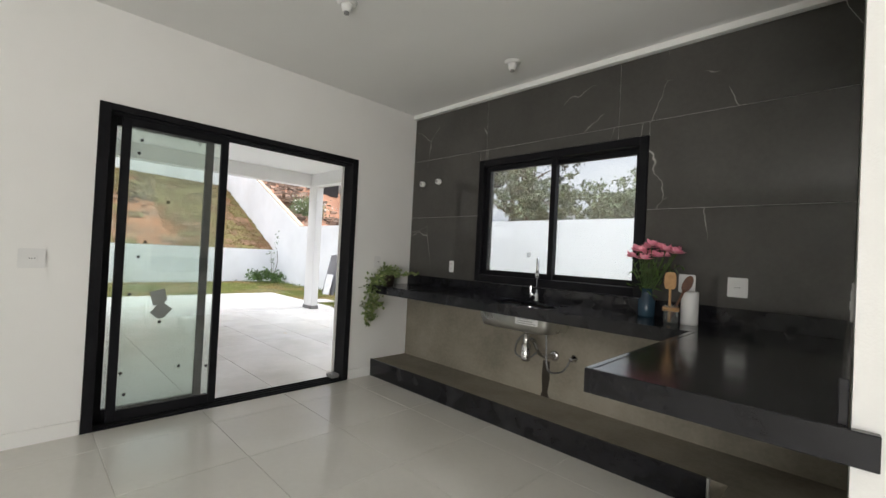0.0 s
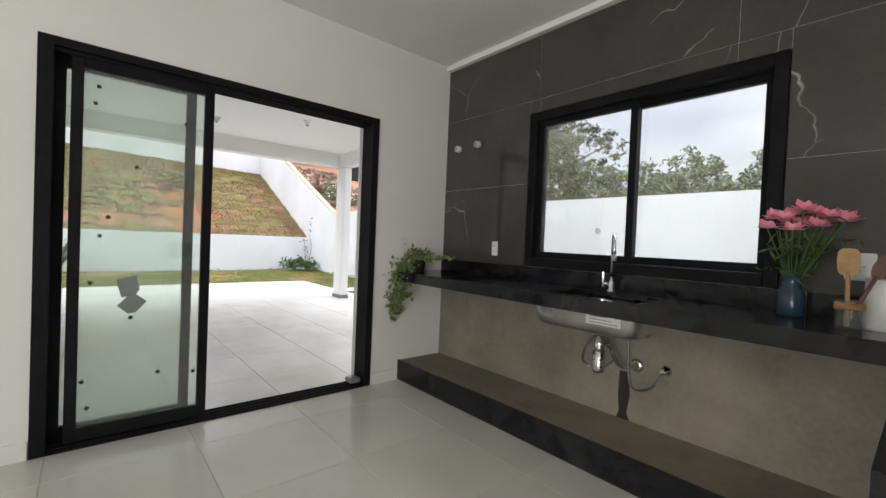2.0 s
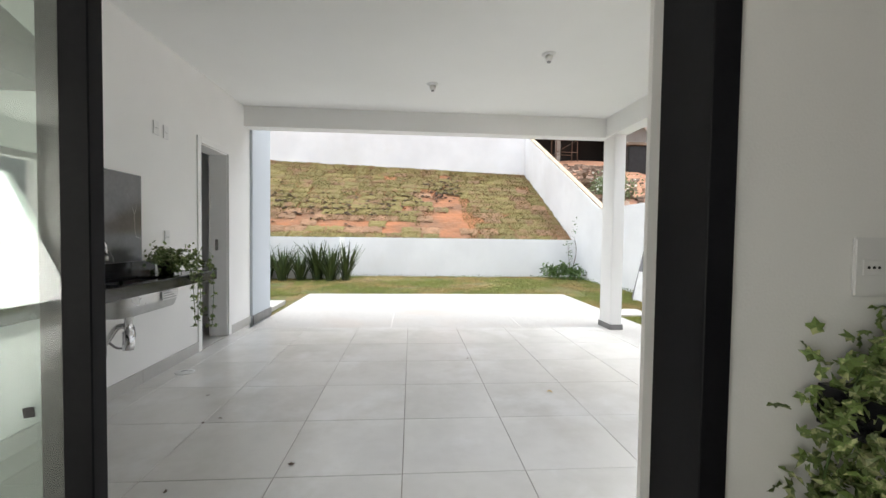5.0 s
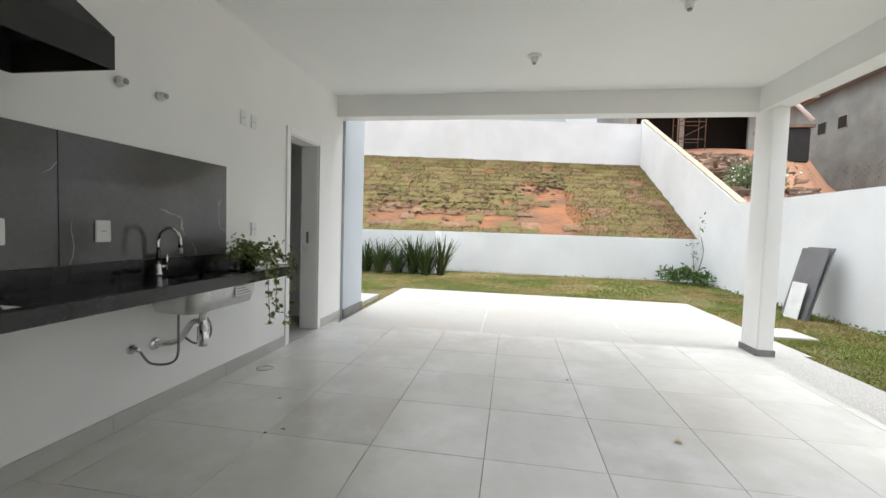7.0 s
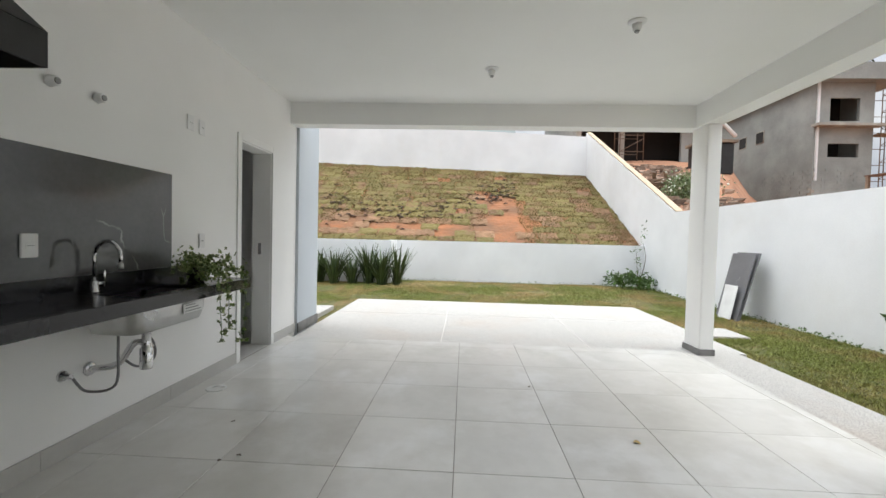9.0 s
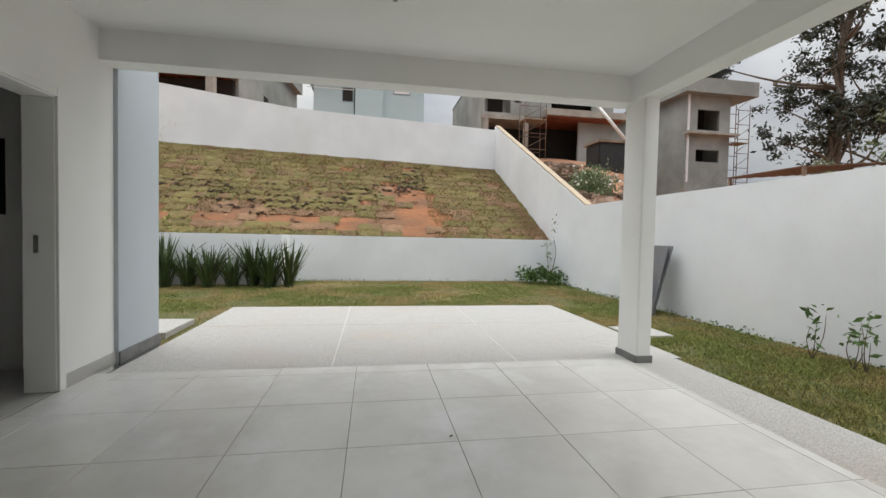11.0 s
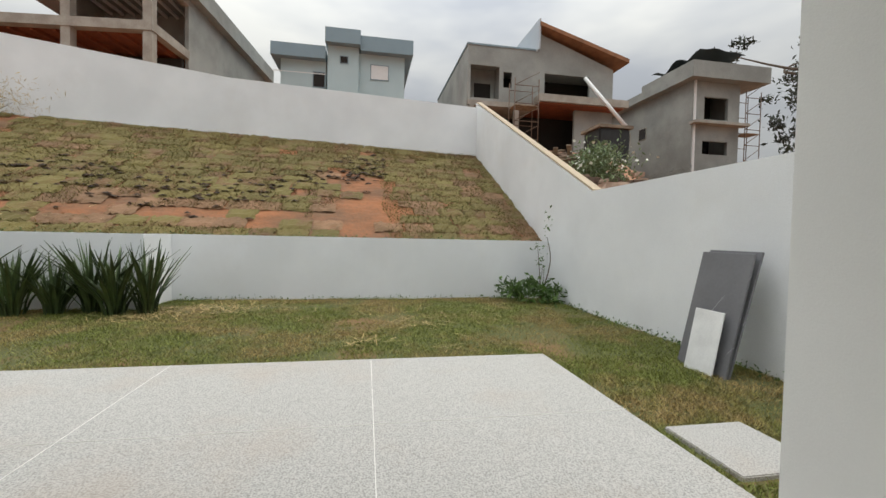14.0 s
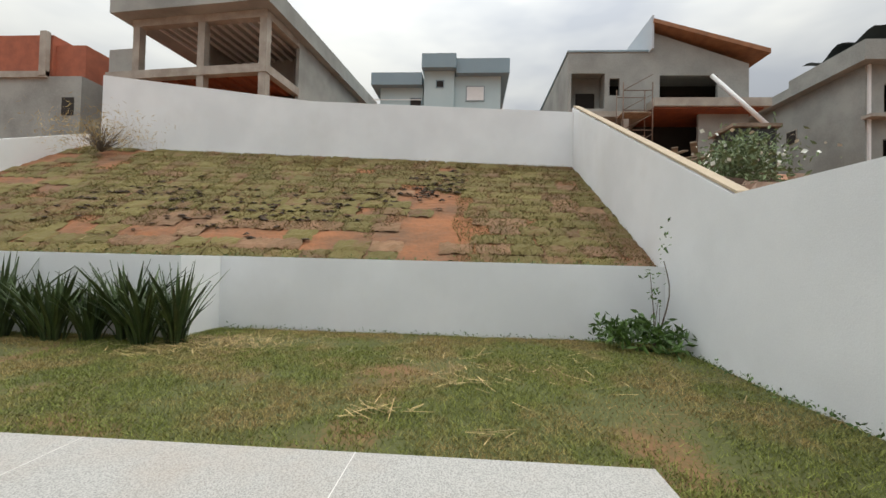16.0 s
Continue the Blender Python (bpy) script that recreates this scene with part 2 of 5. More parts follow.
blotched(PTILE, (0.74, 0.735, 0.72), 1.7, 0.52, 0.68, 0.7)
blotched(PTILE, (0.4, 0.36, 0.3), 0.9, 0.56, 0.75, 0.35)
blotched(SPECK, (0.42, 0.33, 0.26), 0.8, 0.5, 0.72, 0.45)
blotched(CONCRETE, (0.42, 0.38, 0.31), 1.1, 0.5, 0.7, 0.5)
blotched(YARDWALL, (0.62, 0.6, 0.56), 0.5, 0.55, 0.75, 0.3)
blotched(GRANITE, (0.06, 0.06, 0.064), 3.5, 0.54, 0.7, 0.35)
blotched(RAWWALL, (0.42, 0.42, 0.39), 0.35, 0.48, 0.66, 0.5)


# ---- small builders ----
def box(bm, x0, x1, y0, y1, z0, z1):
    v = [bm.verts.new((x, y, z)) for z in (z0, z1) for x, y in ((x0, y0), (x1, y0), (x1, y1), (x0, y1))]
    for f in ((3, 2, 1, 0), (4, 5, 6, 7), (0, 1, 5, 4), (1, 2, 6, 5), (2, 3, 7, 6), (3, 0, 4, 7)):
        bm.faces.new([v[i] for i in f])
    return v


def boxes(*rows):
    bm = bmesh.new()
    for r in rows:
        box(bm, *r)
    return bm


def plate(xs, ys, z0, z1, gone):
    """One connected slab on a grid of lines, without the cells in gone."""
    bm = bmesh.new()
    lo, hi = ({(i, j): bm.verts.new((x, y, z)) for i, x in enumerate(xs) for j, y in enumerate(ys)} for z in (z0, z1))
    cells = {(i, j) for i in range(len(xs) - 1) for j in range(len(ys) - 1)} - set(gone)
    for i, j in cells:
        q = [(i, j), (i + 1, j), (i + 1, j + 1), (i, j + 1)]
        bm.faces.new([hi[k] for k in q]), bm.faces.new([lo[k] for k in q[::-1]])
        for (p, r), n in zip(((q[0], q[1]), (q[1], q[2]), (q[2], q[3]), (q[3], q[0])), ((i, j - 1), (i + 1, j), (i, j + 1), (i - 1, j))):
            if n not in cells:
                bm.faces.new((lo[p], lo[r], hi[r], hi[p]))
    bmesh.ops.delete(bm, geom=[v for v in bm.verts if not v.link_faces], context="VERTS")
    return bm


def bevelled(bm, width=0.003, segments=1):
    bmesh.ops.bevel(bm, geom=list(bm.edges), offset=width, segments=segments, affect="EDGES", clamp_overlap=True)
    return bm


def prism(bm, outline, axis, a, b):
    """An outline of (u, v) pairs pushed from a to b along the axis: x gives (y, z), y gives (x, z), z gives (x, y)."""
    def put(u, v, w):
        return {"x": (w, u, v), "y": (u, w, v), "z": (u, v, w)}[axis]
    lo, hi = [bm.verts.new(put(u, v, a)) for u, v in outline], [bm.verts.new(put(u, v, b)) for u, v in outline]
    bm.faces.new(lo), bm.faces.new(hi)
    for i in range(len(lo)):
        j = (i + 1) % len(lo)
        bm.faces.new((lo[i], lo[j], hi[j], hi[i]))
    bmesh.ops.recalc_face_normals(bm, faces=list(bm.faces))
    return bm


def lathe(bm, profile, n=20, at=(0, 0, 0), rot=None):
    """A turned shape from (radius, height) pairs about z."""
    rings = []
    for r, z in profile:
        ring = []
        for i in range(n):
            p = Vector((max(r, 1e-4) * math.cos(i * math.tau / n), max(r, 1e-4) * math.sin(i * math.tau / n), z))
            ring.append(bm.verts.new((rot @ p if rot else p) + Vector(at)))
        rings.append(ring)
    for a, b in zip(rings, rings[1:]):
        for i in range(n):
            f = bm.faces.new((a[i], a[(i + 1) % n], b[(i + 1) % n], b[i]))
            f.smooth = True
    bm.faces.new(rings[0][::-1]), bm.faces.new(rings[-1])
    return bm


def tube(bm, points, radius, n=8, radii=None):
    """A round bar along points."""
    pts = [Vector(p) for p in points]
    rings = []
    up = Vector((0.13, 0.21, 0.97))
    for i, p in enumerate(pts):
        d = (pts[min(i + 1, len(pts) - 1)] - pts[max(i - 1, 0)]).normalized()
        s = d.cross(up if abs(d.dot(up)) < 0.95 else Vector((1, 0, 0))).normalized()
        t = d.cross(s)
        r = float(radii[i]) if radii else radius
        rings.append([bm.verts.new(p + r * (math.cos(k * math.tau / n) * s + math.sin(k * math.tau / n) * t)) for k in range(n)])
    for a, b in zip(rings, rings[1:]):
        for k in range(n):
            f = bm.faces.new((a[k], a[(k + 1) % n], b[(k + 1) % n], b[k]))
            f.smooth = True
    bm.faces.new(rings[0]), bm.faces.new(rings[-1][::-1])
    bmesh.ops.recalc_face_normals(bm, faces=list(bm.faces))
    return bm


def arc(points, steps=6):
    """Rounds a polyline into a smooth run of points."""
    p = [Vector(q) for q in points]
    p = [p[0]] + p + [p[-1]]
    out = []
    for i in range(1, len(p) - 2):
        for k in range(steps):
            t = k / steps
            a, b, c, d = p[i - 1], p[i], p[i + 1], p[i + 2]
            out.append(0.5 * (2 * b + (c - a) * t + (2 * a - 5 * b + 4 * c - d) * t * t + (3 * b - a - 3 * c + d) * t ** 3))
    return out + [p[-1]]


def mesh_of(name, bm, material):
    me = bpy.data.meshes.new(name)
    bm.to_mesh(me)
    bm.free()
    me.materials.append(material)
    return me


def part(name, bm, material, parent, label=""):
    ob = new(name, mesh_of(name, bm, material))
    ob.parent = parent
    return tagged(ob, label)


def solid(name, bm, material, label="", category="", group="", kind=""):
    return tagged(new(name, mesh_of(name, bm, material)), label, category, group, kind)


def structure(name, bm, material, label="", category=""):
    return solid(name, bm, material, label, category, "", "structure")


def thing(name, at, label, category, group="", turn=0.0, kind=""):
    ob = new(name)
    ob.empty_display_size = 0.1
    ob.matrix_basis = pose(*at, 0, 0, turn)
    return tagged(ob, label, category, group, kind)


def shared(name, me, parent, at, turn=(0, 0, 0), size=(1, 1, 1)):
    ob = new(name, me)
    ob.parent = parent
    ob.matrix_basis = Matrix.LocRotScale(at, Euler(turn), size)
    return ob


# ---- the setting: house ----
KX, KXO, KY, KYO, KC = -2.30, -2.44, 2.82, 2.97, 2.71
structure("wall_kitchen_door", boxes((KXO, KX, -4.0, 0.17, 0, KC), (KXO, KX, 2.09, KYO, 0, KC), (KXO, KX, 0.17, 2.09, 2.10, KC)), WHITE, "white painted kitchen wall around the sliding door", "wall")
structure("wall_kitchen_window", boxes((KX, -1.375, KY + 0.012, KYO, 0, KC), (0.105, 3.6, KY + 0.012, KYO, 0, KC), (-1.375, 0.105, KY + 0.012, KYO, 0, 1.01), (-1.375, 0.105, KY + 0.012, KYO, 2.115, KC)), WHITE, "white painted kitchen wall around the window", "wall")
structure("wall_kitchen_side", boxes((1.125, 1.275, 1.135, KY, 0, KC)), WHITE, "white painted short wall beside the worktop", "wall")
# the gap from 1.6 to 3.5 is unseen, left for the added lamp
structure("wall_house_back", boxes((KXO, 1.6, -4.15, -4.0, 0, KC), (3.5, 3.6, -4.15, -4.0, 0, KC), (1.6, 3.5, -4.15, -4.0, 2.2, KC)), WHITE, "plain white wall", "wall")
structure("wall_house_far", boxes((3.6, 3.75, -4.15, KYO, 0, KC)), WHITE, "plain white wall", "wall")
structure("ceiling_kitchen", boxes((KXO, 3.75, -4.15, KYO, KC, KC + 0.2)), CEIL, "white painted kitchen ceiling", "ceiling")
bm = boxes((KX, 1.125, KY - 0.05, KY + 0.012, 2.668, KC))
structure("trim_cornice", bm, CEIL, "white plaster cornice above the dark tiles", "cornice")
structure("floor_kitchen_base", boxes((KXO, 3.6, -4.0, KYO, -0.2, -0.003)), KGROUT, "grout bed under the kitchen tiles", "floor")
PXO = KXO - 0.6
PC = 2.75
structure("wall_patio", boxes((-6.44, PXO, -0.78, -0.585, -0.05, PC), (-7.74, -7.11, -0.78, -0.585, -0.05, PC), (-7.11, -6.44, -0.78, -0.585, 2.08, PC)), WHITE, "white painted patio wall with a doorway", "wall")
structure("wall_patio_stub", boxes((-8.42, -7.74, -0.8, -0.55, -0.1, 3.0)), GREYPAINT, "pale blue-grey painted outer wall end", "wall")
structure("ceiling_patio", boxes((-7.75, PXO, -0.78, 2.97, PC, PC + 0.2), (-7.75, -3.6, 2.97, 4.25, PC, PC + 0.2)), CEIL, "white painted patio ceiling", "ceiling")
structure("trim_beam_front", boxes((-7.75, -7.55, -0.6, 4.25, 2.5, PC)), CEIL, "white painted concrete beam", "beam")
structure("trim_beam_side", boxes((-7.55, -3.6, 4.05, 4.25, 2.5, PC)), CEIL, "white painted concrete beam along the patio", "beam")
structure("wall_room_behind", boxes((-7.74, -5.4, -2.4, -2.3, -0.05, PC), (-5.5, -5.4, -2.3, -0.78, -0.05, PC), (-7.74, -7.64, -2.3, -0.78, -0.05, PC)), WHITE, "white walls of the small washroom", "wall")
structure("ceiling_washroom", boxes((-7.74, -5.4, -2.4, -0.78, PC, PC + 0.2)), CEIL, "white washroom ceiling", "ceiling")
structure("floor_washroom", boxes((-7.74, -5.4, -2.4, -0.6, -0.2, 0.0)), SKIRT, "grey washroom floor", "floor")
structure("floor_patio_base", boxes((-7.47, PXO, -0.6, 4.02, -0.3, -0.004)), GROUT, "grout bed under the patio tiles", "floor")
SX, SY0, SY1 = -10.6, -0.5, 4.66
structure("pavement_terrazzo", boxes((SX, -7.47, SY0, SY1, -0.3, -0.012), (-7.47, 0.5, 4.02, 4.58, -0.3, -0.012)), SPECK, "pale speckled washed-gravel paving slab", "paving")

# ---- the setting: yard ----
GZ = -0.07
SIDE, LOWX, LOWT, BACK = 6.55, -14.7, 1.09, -20.7


def sod_height(x, y):
    top = 3.92 + (SIDE - y) * 0.033
    f = (LOWX - 0.12 - x) / (LOWX - 0.12 - BACK)
    return 1.02 + (top - 1.02) * f


def grid_sheet(bm, xs, ys, height):
    rows = [[bm.verts.new((x, y, height(x, y))) for y in ys] for x in xs]
    for a, b in zip(rows, rows[1:]):
        for i in range(len(ys) - 1):
            bm.faces.new((a[i], a[i + 1], b[i + 1], b[i])).smooth = True
    bmesh.ops.recalc_face_normals(bm, faces=list(bm.faces))
    return bm


def lawn_height(x, y):
    return GZ + 0.02 * noise.noise((x * 0.7, y * 0.7, 0)) + 0.008 * noise.noise((x * 4, y * 4, 2))


def lot_height(x, y):
    """Ground of the lots behind and beside."""
    up = min(max((-13.0 - x) / 19.0, 0), 1)
    down = 3.0 * min(0.3 + up * 5, 1) * min(max((y - 8.0 - 11.0 * up) / 2.2, 0), 1)
    return 1.85 + 4.9 * up - down + 0.15 * noise.noise((x * 0.3, y * 0.3, 5)) if y > 6 else 4.2 + 3.5 * min(max((BACK - x) / 12.0, 0), 1)


structure("lawn", grid_sheet(bmesh.new(), np.linspace(-14.8, 4, 150), np.linspace(-12, SIDE + 0.05, 110), lawn_height), LAWNSOIL, "mown green lawn with bare patches", "lawn")
slope = structure("slope", grid_sheet(bmesh.new(), np.linspace(LOWX - 0.12, BACK, 150), np.linspace(-12, SIDE, 300), lambda x, y: sod_height(x, y) + 0.03 * noise.noise((x * 2.5, y * 1.2, 7)) + 0.02 * noise.noise((x * 9, y * 5, 3)) - 0.03), BANKSOIL, "steep bank of patchy new turf with red soil", "bank")
structure("ground", boxes((-400, 400, -400, 400, -3.0, -0.6)), REDDIRT, "far ground", "ground")
structure("ground_neighbour_lot", grid_sheet(bmesh.new(), np.linspace(-60, -11, 90), np.linspace(SIDE + 0.1, 60, 70), lot_height), REDDIRT, "bare red earth building plot", "ground")
structure("ground_upper_lots", grid_sheet(bmesh.new(), np.linspace(-80, BACK - 0.1, 20), np.linspace(-60, SIDE, 20), lot_height), REDDIRT, "earth plots above the garden", "ground")

bm = bmesh.new()
prism(bm, [(5.0, -0.4), (5.0, 1.95), (-13.1, 1.95), (BACK - 0.15, 5.75), (BACK - 0.15, -0.4)], "y", SIDE, SIDE + 0.15)
structure("wall_garden_side", bm, YARDWALL, "white rendered garden wall that rises with the bank", "wall")
bm = bmesh.new()
prism(bm, [(SIDE, 0), (SIDE, 5.57), (-1.4, 5.9), (-8.3, 6.75), (-8.3, 0)], "x", BACK - 0.15, BACK)
structure("wall_garden_back", bm, YARDWALL, "white rendered garden wall on top of the bank", "wall")
structure("wall_retaining", boxes((LOWX - 0.14, LOWX, -0.45, SIDE, -0.4, LOWT)), YARDWALL, "low white rendered retaining wall", "wall")
structure("wall_retaining_step", boxes((-13.9, -13.76, -12, -0.6, -0.4, LOWT), (LOWX, -13.76, -0.6, -0.45, -0.4, LOWT)), YARDWALL, "low white rendered retaining wall stepping forward", "wall")
structure("slope_ledge", boxes((LOWX - 0.2, -13.9, -12, -0.6, 0.6, 1.03)), LAWNSOIL, "strip of turf behind the low wall", "bank")
bm = bmesh.new()
prism(bm, [(-12.5, -0.4), (-12.5, 1.9), (BACK - 0.5, 5.0), (BACK - 0.5, -0.4)], "y", -9.3, -9.15)
structure("wall_garden_left", bm, YARDWALL, "white rendered boundary wall beside the bank", "wall")

# the kitchen is set out about its own origin and then moved into place as one
KITCHEN_X = -0.6
KITCHEN = {"wall_kitchen_door", "wall_kitchen_window", "wall_kitchen_side", "wall_house_back", "wall_house_far", "ceiling_kitchen", "trim_cornice", "floor_kitchen_base", "kitchen_fill_light"}
outside = {o for o in scene.objects if o.name not in KITCHEN}

# ---- more materials ----
LEAF = mat("green_leaf", (0.09, 0.16, 0.03), (0.05, 0.1, 0.02), 0.5, 6, 60, 0.05)
IVYLEAF = mat("ivy_leaf", (0.13, 0.19, 0.05), (0.42, 0.45, 0.22), 0.5, 45, 90, 0.05, spread=(0.38, 0.46))
FLAXLEAF = mat("sword_leaf", (0.08, 0.115, 0.04), (0.04, 0.062, 0.022), 0.45, 3, 40, 0.1)
TREELEAF = mat("tree_leaf", (0.2, 0.235, 0.12), (0.12, 0.15, 0.08), 0.6, 0.4, 20, 0.05)
GUMLEAF = mat("gum_leaf", (0.045, 0.055, 0.032), (0.028, 0.035, 0.022), 0.6, 0.4, 20, 0.05)
YELLOWLEAF = mat("yellow_green_leaf", (0.32, 0.38, 0.05), (0.16, 0.22, 0.03), 0.55, 5, 40, 0.05)
BARK = mat("bark", (0.16, 0.12, 0.09), (0.09, 0.07, 0.05), 0.9, 6, 60, 0.5)
STRAW = mat("dry_straw", (0.5, 0.37, 0.17), (0.34, 0.24, 0.1), 0.85, 6, 40, 0.1)
PINK = mat("pink_petal", (0.9, 0.42, 0.5), (0.8, 0.24, 0.36), 0.55, 25, 90, 0.05)
FLOWERW = mat("white_flower", (0.72, 0.74, 0.66), None, 0.6, 5, 40, 0.0)
NAVY = mat("navy_glaze", (0.03, 0.07, 0.105), (0.02, 0.045, 0.075), 0.2, 6, 60, 0.02)
UTENSIL = mat("pale_wood", (0.5, 0.3, 0.13), (0.38, 0.21, 0.09), 0.55, 20, 90, 0.05)
DARKWOOD = mat("dark_wood", (0.13, 0.055, 0.025), (0.09, 0.035, 0.02), 0.45, 20, 90, 0.05)
SPLASH = marble("grey_marble_splashback", (0.12, 0.12, 0.118), (0.45, 0.45, 0.44), 0.08)
SLABGREY = marble("grey_slab", (0.17, 0.17, 0.18), (0.5, 0.5, 0.5), 0.35)
POT = mat("dark_pot", (0.03, 0.018, 0.014), None, 0.5, 6, 60, 0.02)
WET = mat("wet_stain", (0.05, 0.04, 0.03), (0.035, 0.028, 0.02), 0.35, 8, 60, 0.05)
ENAMEL = mat("white_ceramic", (0.8, 0.8, 0.79), None, 0.12, 5, 50, 0.0)
HOSE = mat("steel_braid", (0.25, 0.25, 0.25), (0.14, 0.14, 0.14), 0.35, 120, 300, 0.2, metal=0.7)
FROST = mat("frosted_film", (0.85, 0.87, 0.87), None, 0.6, 5, 50, 0.0)
FROST.node_tree.nodes["Principled BSDF"].inputs["Transmission Weight"].default_value = 0.95
LABELGREY = mat("grey_film", (0.26, 0.28, 0.27), None, 0.5, 6, 60, 0.0)
TARP = mat("dark_tarp", (0.035, 0.045, 0.045), None, 0.8, 2, 30, 0.4)
SCAFF = mat("rusty_steel", (0.2, 0.13, 0.09), (0.12, 0.08, 0.06), 0.7, 6, 60, 0.2)


def island(m, dark, light):
    """Lets each loose piece of a joined mesh have its own tone."""
    n, l = m.node_tree.nodes, m.node_tree.links
    p = n["Principled BSDF"]
    was = p.inputs["Base Color"].links[0].from_socket
    g, mr, hs = n.new("ShaderNodeNewGeometry"), n.new("ShaderNodeMapRange"), n.new("ShaderNodeHueSaturation")
    mr.inputs["To Min"].default_value, mr.inputs["To Max"].default_value = dark, light
    l.new(g.outputs["Random Per Island"], mr.inputs["Value"]), l.new(mr.outputs[0], hs.inputs["Value"])
    l.new(was, hs.inputs["Color"]), l.new(hs.outputs["Color"], p.inputs["Base Color"])
    return m


GRASS = island(mat("grass_blade", (0.185, 0.208, 0.042), (0.34, 0.245, 0.095), 0.7, 0.8, 6, 0.0, spread=(0.36, 0.54)), 0.4, 1.5)
BANKGRASS = island(mat('bank_grass_blade', (0.165, 0.142, 0.036), (0.21, 0.13, 0.05), 0.8, 0.8, 6, 0.0, spread=(0.36, 0.56)), 0.5, 1.2)
TURF = island(mat("turf_sod", (0.15, 0.12, 0.038), (0.16, 0.09, 0.042), 0.95, 1.5, 26, 1.0, spread=(0.36, 0.5), rand=0.16), 0.95, 1.05)
DEADTURF = island(mat("withered_turf", (0.24, 0.135, 0.075), (0.17, 0.1, 0.05), 0.95, 2.5, 26, 1.0, spread=(0.36, 0.6), rand=0.14), 0.9, 1.1)
# soil colour of the clods, darkened to hold the shade of torn holes
CLOD = island(mat("clod_and_hole_shade", (0.075, 0.045, 0.026), (0.035, 0.023, 0.014), 0.95, 8, 40, 0.6), 0.6, 1.4)
for m in (LEAF, IVYLEAF, FLAXLEAF, TREELEAF, GUMLEAF, YELLOWLEAF, STRAW, PINK):
    island(m, 0.65, 1.4)


def wpart(name, bm, material, parent, label=""):
    """A part given in world coordinates."""
    m = parent.matrix_basis
    p = parent.parent
    while p:
        m = p.matrix_basis @ m
        p = p.parent
    bm.transform(m.inverted())
    return part(name, bm, material, parent, label)


def from_arrays(name, verts, faces, material):
    me = bpy.data.meshes.new(name)
    me.from_pydata([tuple(v) for v in verts], [], [tuple(f) for f in faces])
    me.materials.append(material)
    return me


def leaf_cloud(rng, clumps, size, slim=0.5, droop=0.0):
    """Loose four-cornered leaves in clumps of (centre, radii, count)."""
    c = np.concatenate([np.array(o) + rng.normal(0, 0.5, (k, 3)) * np.array(r) for o, r, k in clumps])
    n = len(c)
    d = rng.normal(0, 1, (n, 3))
    d[:, 2] -= droop
    d /= np.linalg.norm(d, axis=1)[:, None]
    s = np.cross(d, rng.normal(0, 1, (n, 3)))
    s /= np.linalg.norm(s, axis=1)[:, None]
    k = (size * rng.uniform(0.6, 1.3, n))[:, None]
    bend = np.cross(d, s) * k * 0.15
    v = np.stack([c - d * k, c + s * k * slim - bend, c + d * k, c - s * k * slim - bend], 1).reshape(-1, 3)
    f = np.arange(4 * n).reshape(-1, 4)
    return v, f


def blades(rng, xy, z, height, width, lean):
    """Upright grass blades, a triangle each."""
    n = len(xy)
    a = rng.uniform(0, math.tau, n)
    h = height * rng.uniform(0.5, 1.3, n)
    w = np.stack([np.cos(a), np.sin(a), np.zeros(n)], 1) * width / 2
    b = np.column_stack([xy, z])
    tip = b + np.column_stack([rng.normal(0, lean, n) * h, rng.normal(0, lean, n) * h, h])
    v = np.stack([b - w, b + w, tip], 1).reshape(-1, 3)
    return v, np.arange(3 * n).reshape(-1, 3)


# ---- kitchen: sliding door ----
door = thing("door_1", (-2.37, 1.12, 0), "black aluminium sliding glass door, half open", "door", kind="structure")
for nm, b in (("frame_side", (-2.445, -2.285, 0.165, 0.225, 0, 2.10)), ("frame_side", (-2.445, -2.285, 2.04, 2.095, 0, 2.10)), ("frame_head", (-2.445, -2.285, 0.225, 2.04, 2.055, 2.10)),
              ("track", (-2.44, -2.285, 0.225, 2.04, 0.0, 0.012)), ("rail", (-2.37, -2.36, 0.225, 2.04, 0.012, 0.022)), ("rail", (-2.42, -2.41, 0.225, 2.04, 0.012, 0.022)), ("rail", (-2.32, -2.31, 0.225, 2.04, 0.012, 0.022)),
              ("head_rail", (-2.42, -2.41, 0.225, 2.04, 2.035, 2.055)), ("head_rail", (-2.37, -2.36, 0.225, 2.04, 2.035, 2.055)), ("head_rail", (-2.32, -2.31, 0.225, 2.04, 2.035, 2.055))):
    wpart(nm, bevelled(boxes(b), 0.002), BLACKALU, door)
wpart("reveal", boxes((-2.46, -2.4455, 2.02, 2.095, 0, 2.1)), WHITE, door, "white plastered reveal")
wpart("end_cap", bevelled(boxes((-2.43, -2.33, 1.95, 2.035, 0.024, 0.06)), 0.006, 2), GREYPLASTIC, door, "grey plastic track stop")
